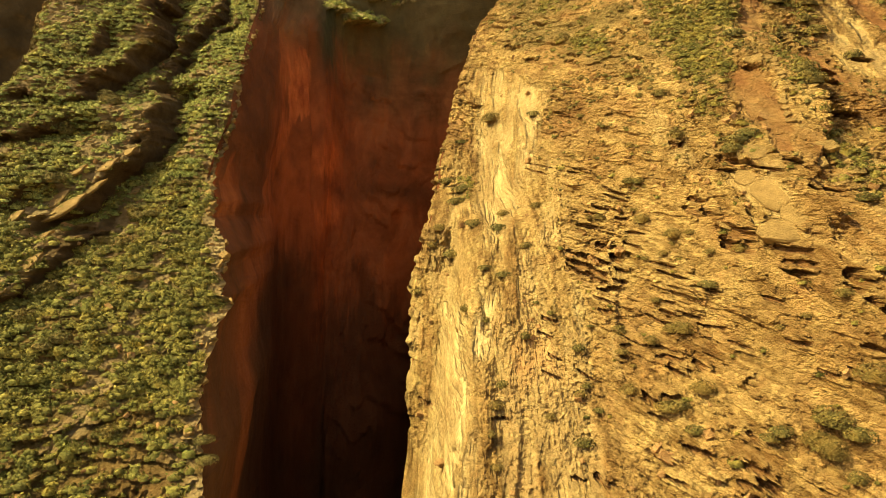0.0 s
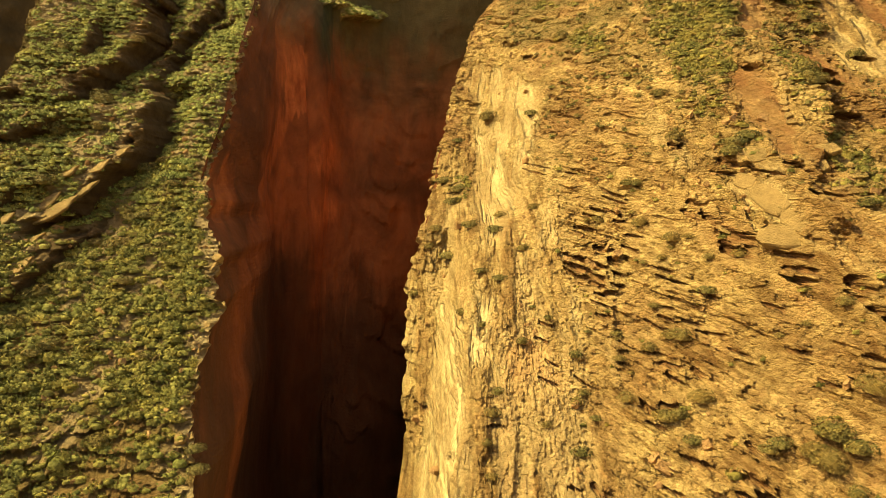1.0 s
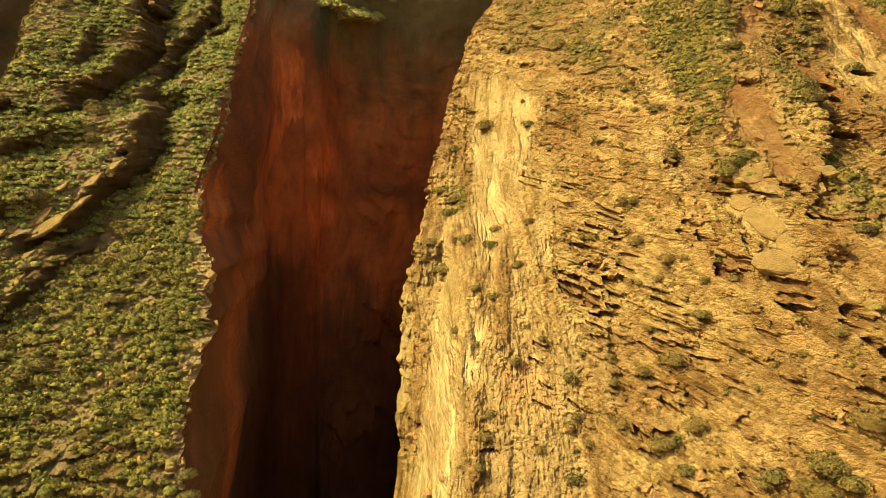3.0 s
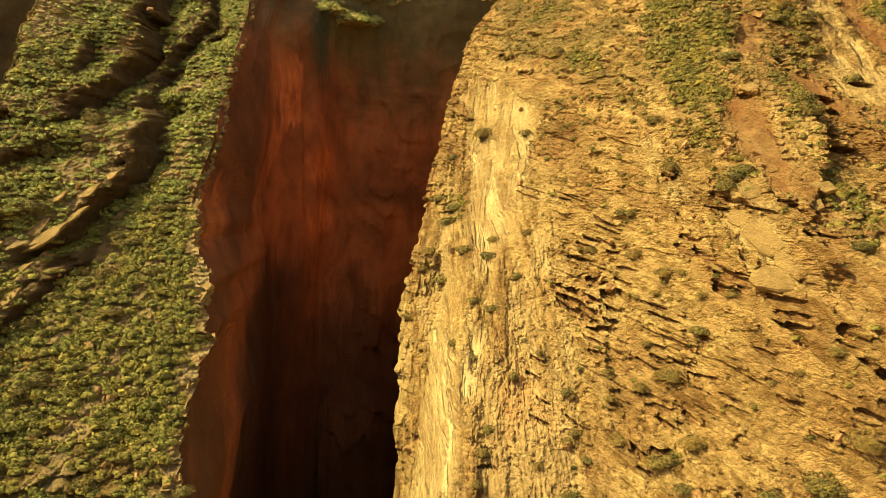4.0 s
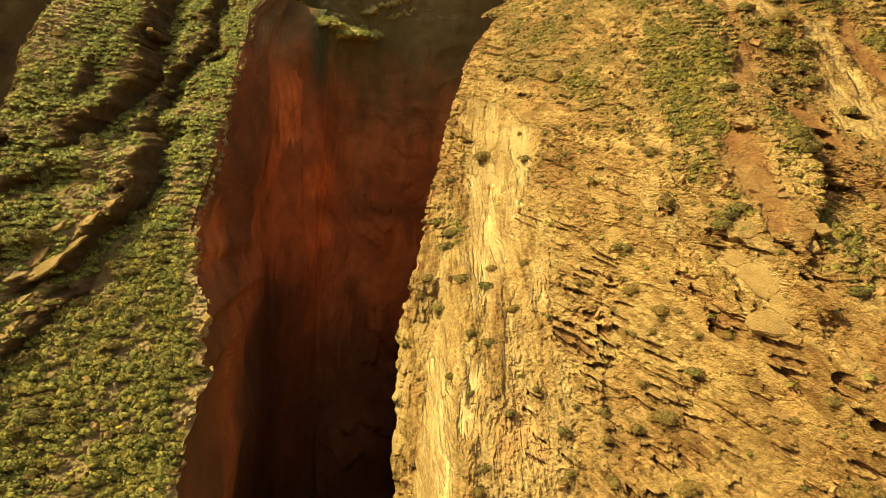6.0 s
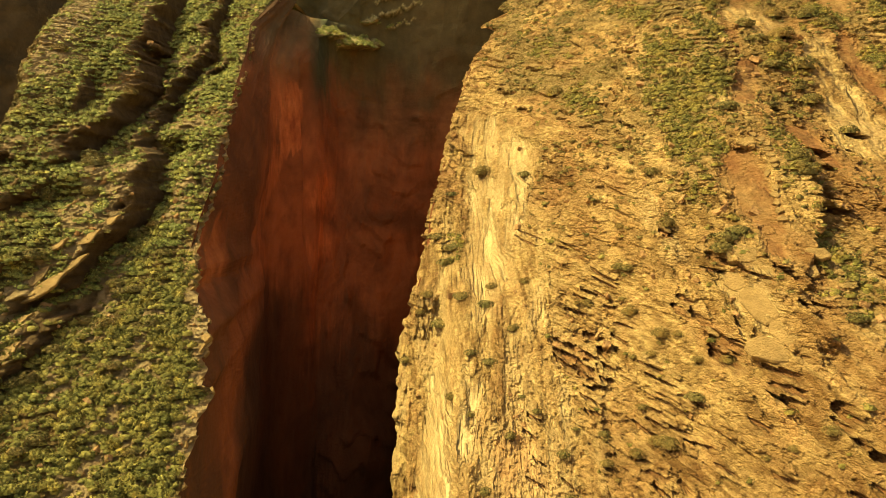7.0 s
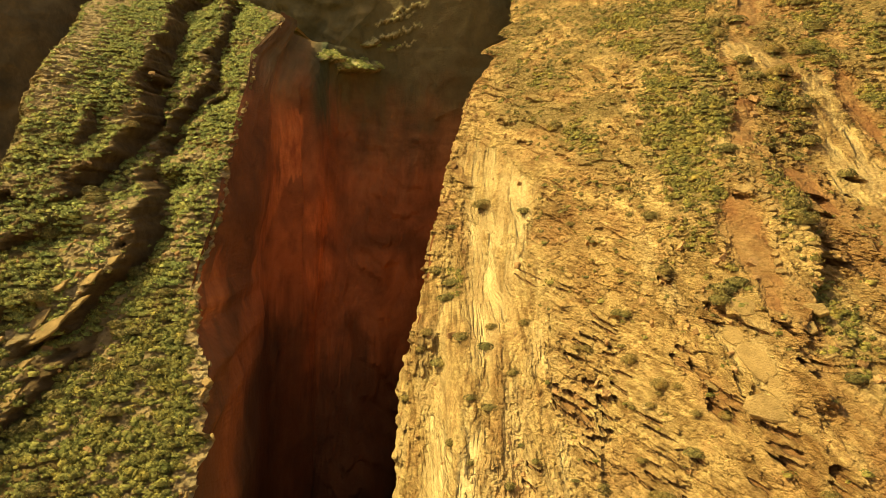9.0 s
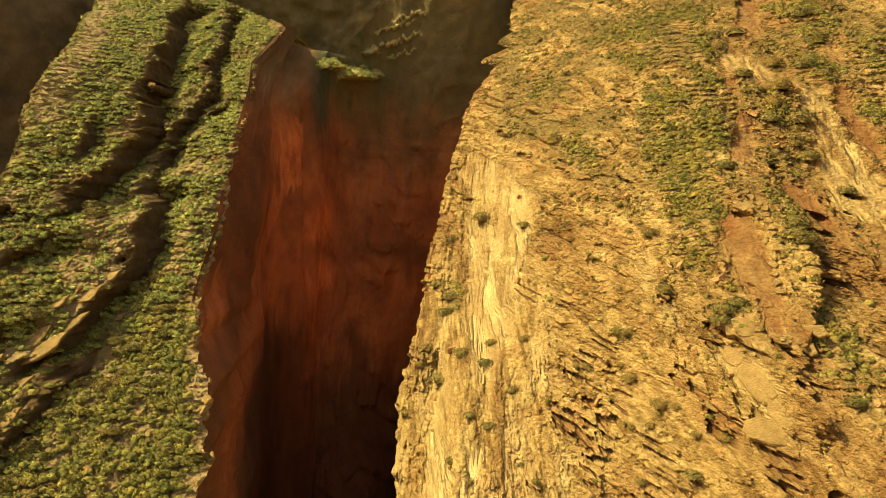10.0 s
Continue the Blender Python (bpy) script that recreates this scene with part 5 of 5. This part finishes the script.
# the bare bedding plane between them
for x, z, long, deep, thick, out in ((23.2, 31.2, 3.8, 1.9, 0.8, -0.32), (23.8, 29.8, 2.6, 1.4, 0.8, -0.32), (22.6, 32.6, 2.0, 1.4, 0.8, -0.32)):
    plate_rock(on_right(x, z), long, deep, thick, 6 * rng.normal(), out, lying(x, z, (0.16, -0.9, -0.41)), "broad smooth tan slab of a bare bedding plane", BROAD)
plate_rock(on_right(23.0, 28.5), 3.1, 2.0, 0.7, 4, 0.15, FACE, "broad smooth tan slab over a shaded hollow", BROAD)
# the line of pale stones beside the red chute
for k in range(18):
    t = k / 17
    x, z = np.interp(t, (0, 0.25, 0.6, 1), (28.3, 29.4, 28.6, 27.0)), np.interp(t, (0, 0.25, 0.6, 1), (46.2, 44.2, 41.2, 37.0))
    plate_rock(on_right(x + 0.15 * rng.normal(), z), 0.5 + 0.5 * rng.random(), 0.4 + 0.3 * rng.random(), 0.4, 40 * rng.normal(), 0.05, FACE, "small pale stone in a line beside the red chute")
# the leaning slabs below the scarps of the left hillside
for x, z, long, deep, thick in ((-36.7, 30.8, 4.4, 1.7, 0.5), (-34.2, 31.9, 4.6, 1.1, 0.45), (-34.8, 30.3, 4.6, 1.5, 0.5), (-35.7, 33.9, 2.4, 1.0, 0.4), (-33.4, 34.5, 2.8, 1.2, 0.4), (-32.6, 36.0, 2.4, 1.0, 0.4), (-38.6, 29.2, 3.6, 1.3, 0.4), (-35.6, 27.6, 2.4, 0.7, 0.35), (-34.7, 25.6, 3.2, 1.2, 0.4), (-31.4, 32.0, 1.4, 0.8, 0.35), (-43.0, 39.8, 2.4, 1.0, 0.4), (-37.6, 37.3, 1.8, 0.8, 0.3)):
    plate_rock(on_left(x, z), long, 1.5 * deep, 0.65 * thick, 5 * rng.normal(), 0.08, LEAN_LEFT, "tilted pale rock slab leaning out of the scrubby slope", SHARDS)
# broken pale rock along the lip of the gorge
for x, z, size in ((-23.3, 30.9, 1.2), (-23.9, 31.9, 1.1), (-23.2, 29.9, 0.9), (-19.8, 26.2, 1.1), (-20.6, 27.2, 0.8), (-19.7, 25.0, 0.8), (-18.4, 22.3, 1.0), (-18.7, 21.2, 0.8), (-24.7, 37.4, 0.8), (-25.3, 41.0, 0.9), (-26.2, 46.6, 0.9), (-27.6, 55.5, 1.0), (-28.4, 61.5, 1.0), (-16.9, 15.2, 0.7), (-17.6, 17.6, 0.6)):
    size = 0.75 * size
    plate_rock(on_left(x, z), size * 1.1, size * 0.9, size * 0.6, 60 * rng.normal(), -0.15, LEAN_LEFT, "broken pale ledge rock on the lip of the gorge", LEDGE_BLOCKS)

for k in range(26):
    z = 14.5 + 1.75 * k + 0.5 * rng.normal()
    size = 0.35 + 0.4 * rng.random()
    x = float(np.ravel(left_lip(np.array([z])))[0]) - 0.3 - 0.5 * rng.random()
    plate_rock(on_left(x, z), size * 1.3, size * 0.9, size * 0.7, 60 * rng.normal(), -0.15, LEAN_LEFT, "broken pale ledge rock on the lip of the gorge", LEDGE_BLOCKS)


def stone(point, size):
    ob = new("rock", BLOCKS[int(rng.integers(len(BLOCKS)))])
    turn = Euler((rng.random() * 6.28, rng.random() * 0.8, rng.random() * 6.28)).to_matrix().to_4x4()
    ob.matrix_basis = Matrix.Translation(point) @ turn @ Matrix.Diagonal((size * (1.0 + 0.8 * rng.random()), size, size * (0.5 + 0.4 * rng.random()), 1))
    return tagged(ob, "loose angular brown sandstone block lying on the slope", "rock", "loose rocks")


x, y, z, veg, calm = RIGHT
loose = (0.25 + smooth(-0.2, 0.4, fbm(x / 3.5, z / 3.5, 94))) * (1 - 0.7 * calm) * (1 - 0.6 * veg) * smooth(8, 11, z) * (1 - smooth(60, 75, z)) * (x < 0.7 * y + 2)
for point in scatter(RIGHT, loose, 260):
    stone(point, 0.22 + 0.45 * rng.random() ** 2)
x, y, z, veg, saw, scarp, rim = LEFT
loose = (1.05 - veg) * smooth(10, 12, z) * (1 - smooth(50, 65, z)) * (x > rim) * (x > -0.7 * y - 2)
for point in scatter(LEFT, loose, 120):
    stone(point, 0.2 + 0.4 * rng.random() ** 2)


def dry_cover():
    """Small dry tufts thinly strewn over the upper part of the right hillside."""
    x, y, z, veg, calm = RIGHT
    keep = (1 - calm) * smooth(30, 46, z) * (1 - smooth(86, 90, z)) * smooth(6, 13, x) * smooth(-0.45, 0.35, fbm(x / 2.5, z / 2, 141)) * (x < 0.72 * y + 4)
    spots = scatter(RIGHT, keep, 3000)
    sizes = 0.13 + 0.26 * rng.random(len(spots)) ** 2
    cushion_cover("dry_tufts", spots, sizes * (0.8 + spots[:, 1] / 300), OLIVE, "small dry olive tufts strewn between the upper rocks")


dry_cover()
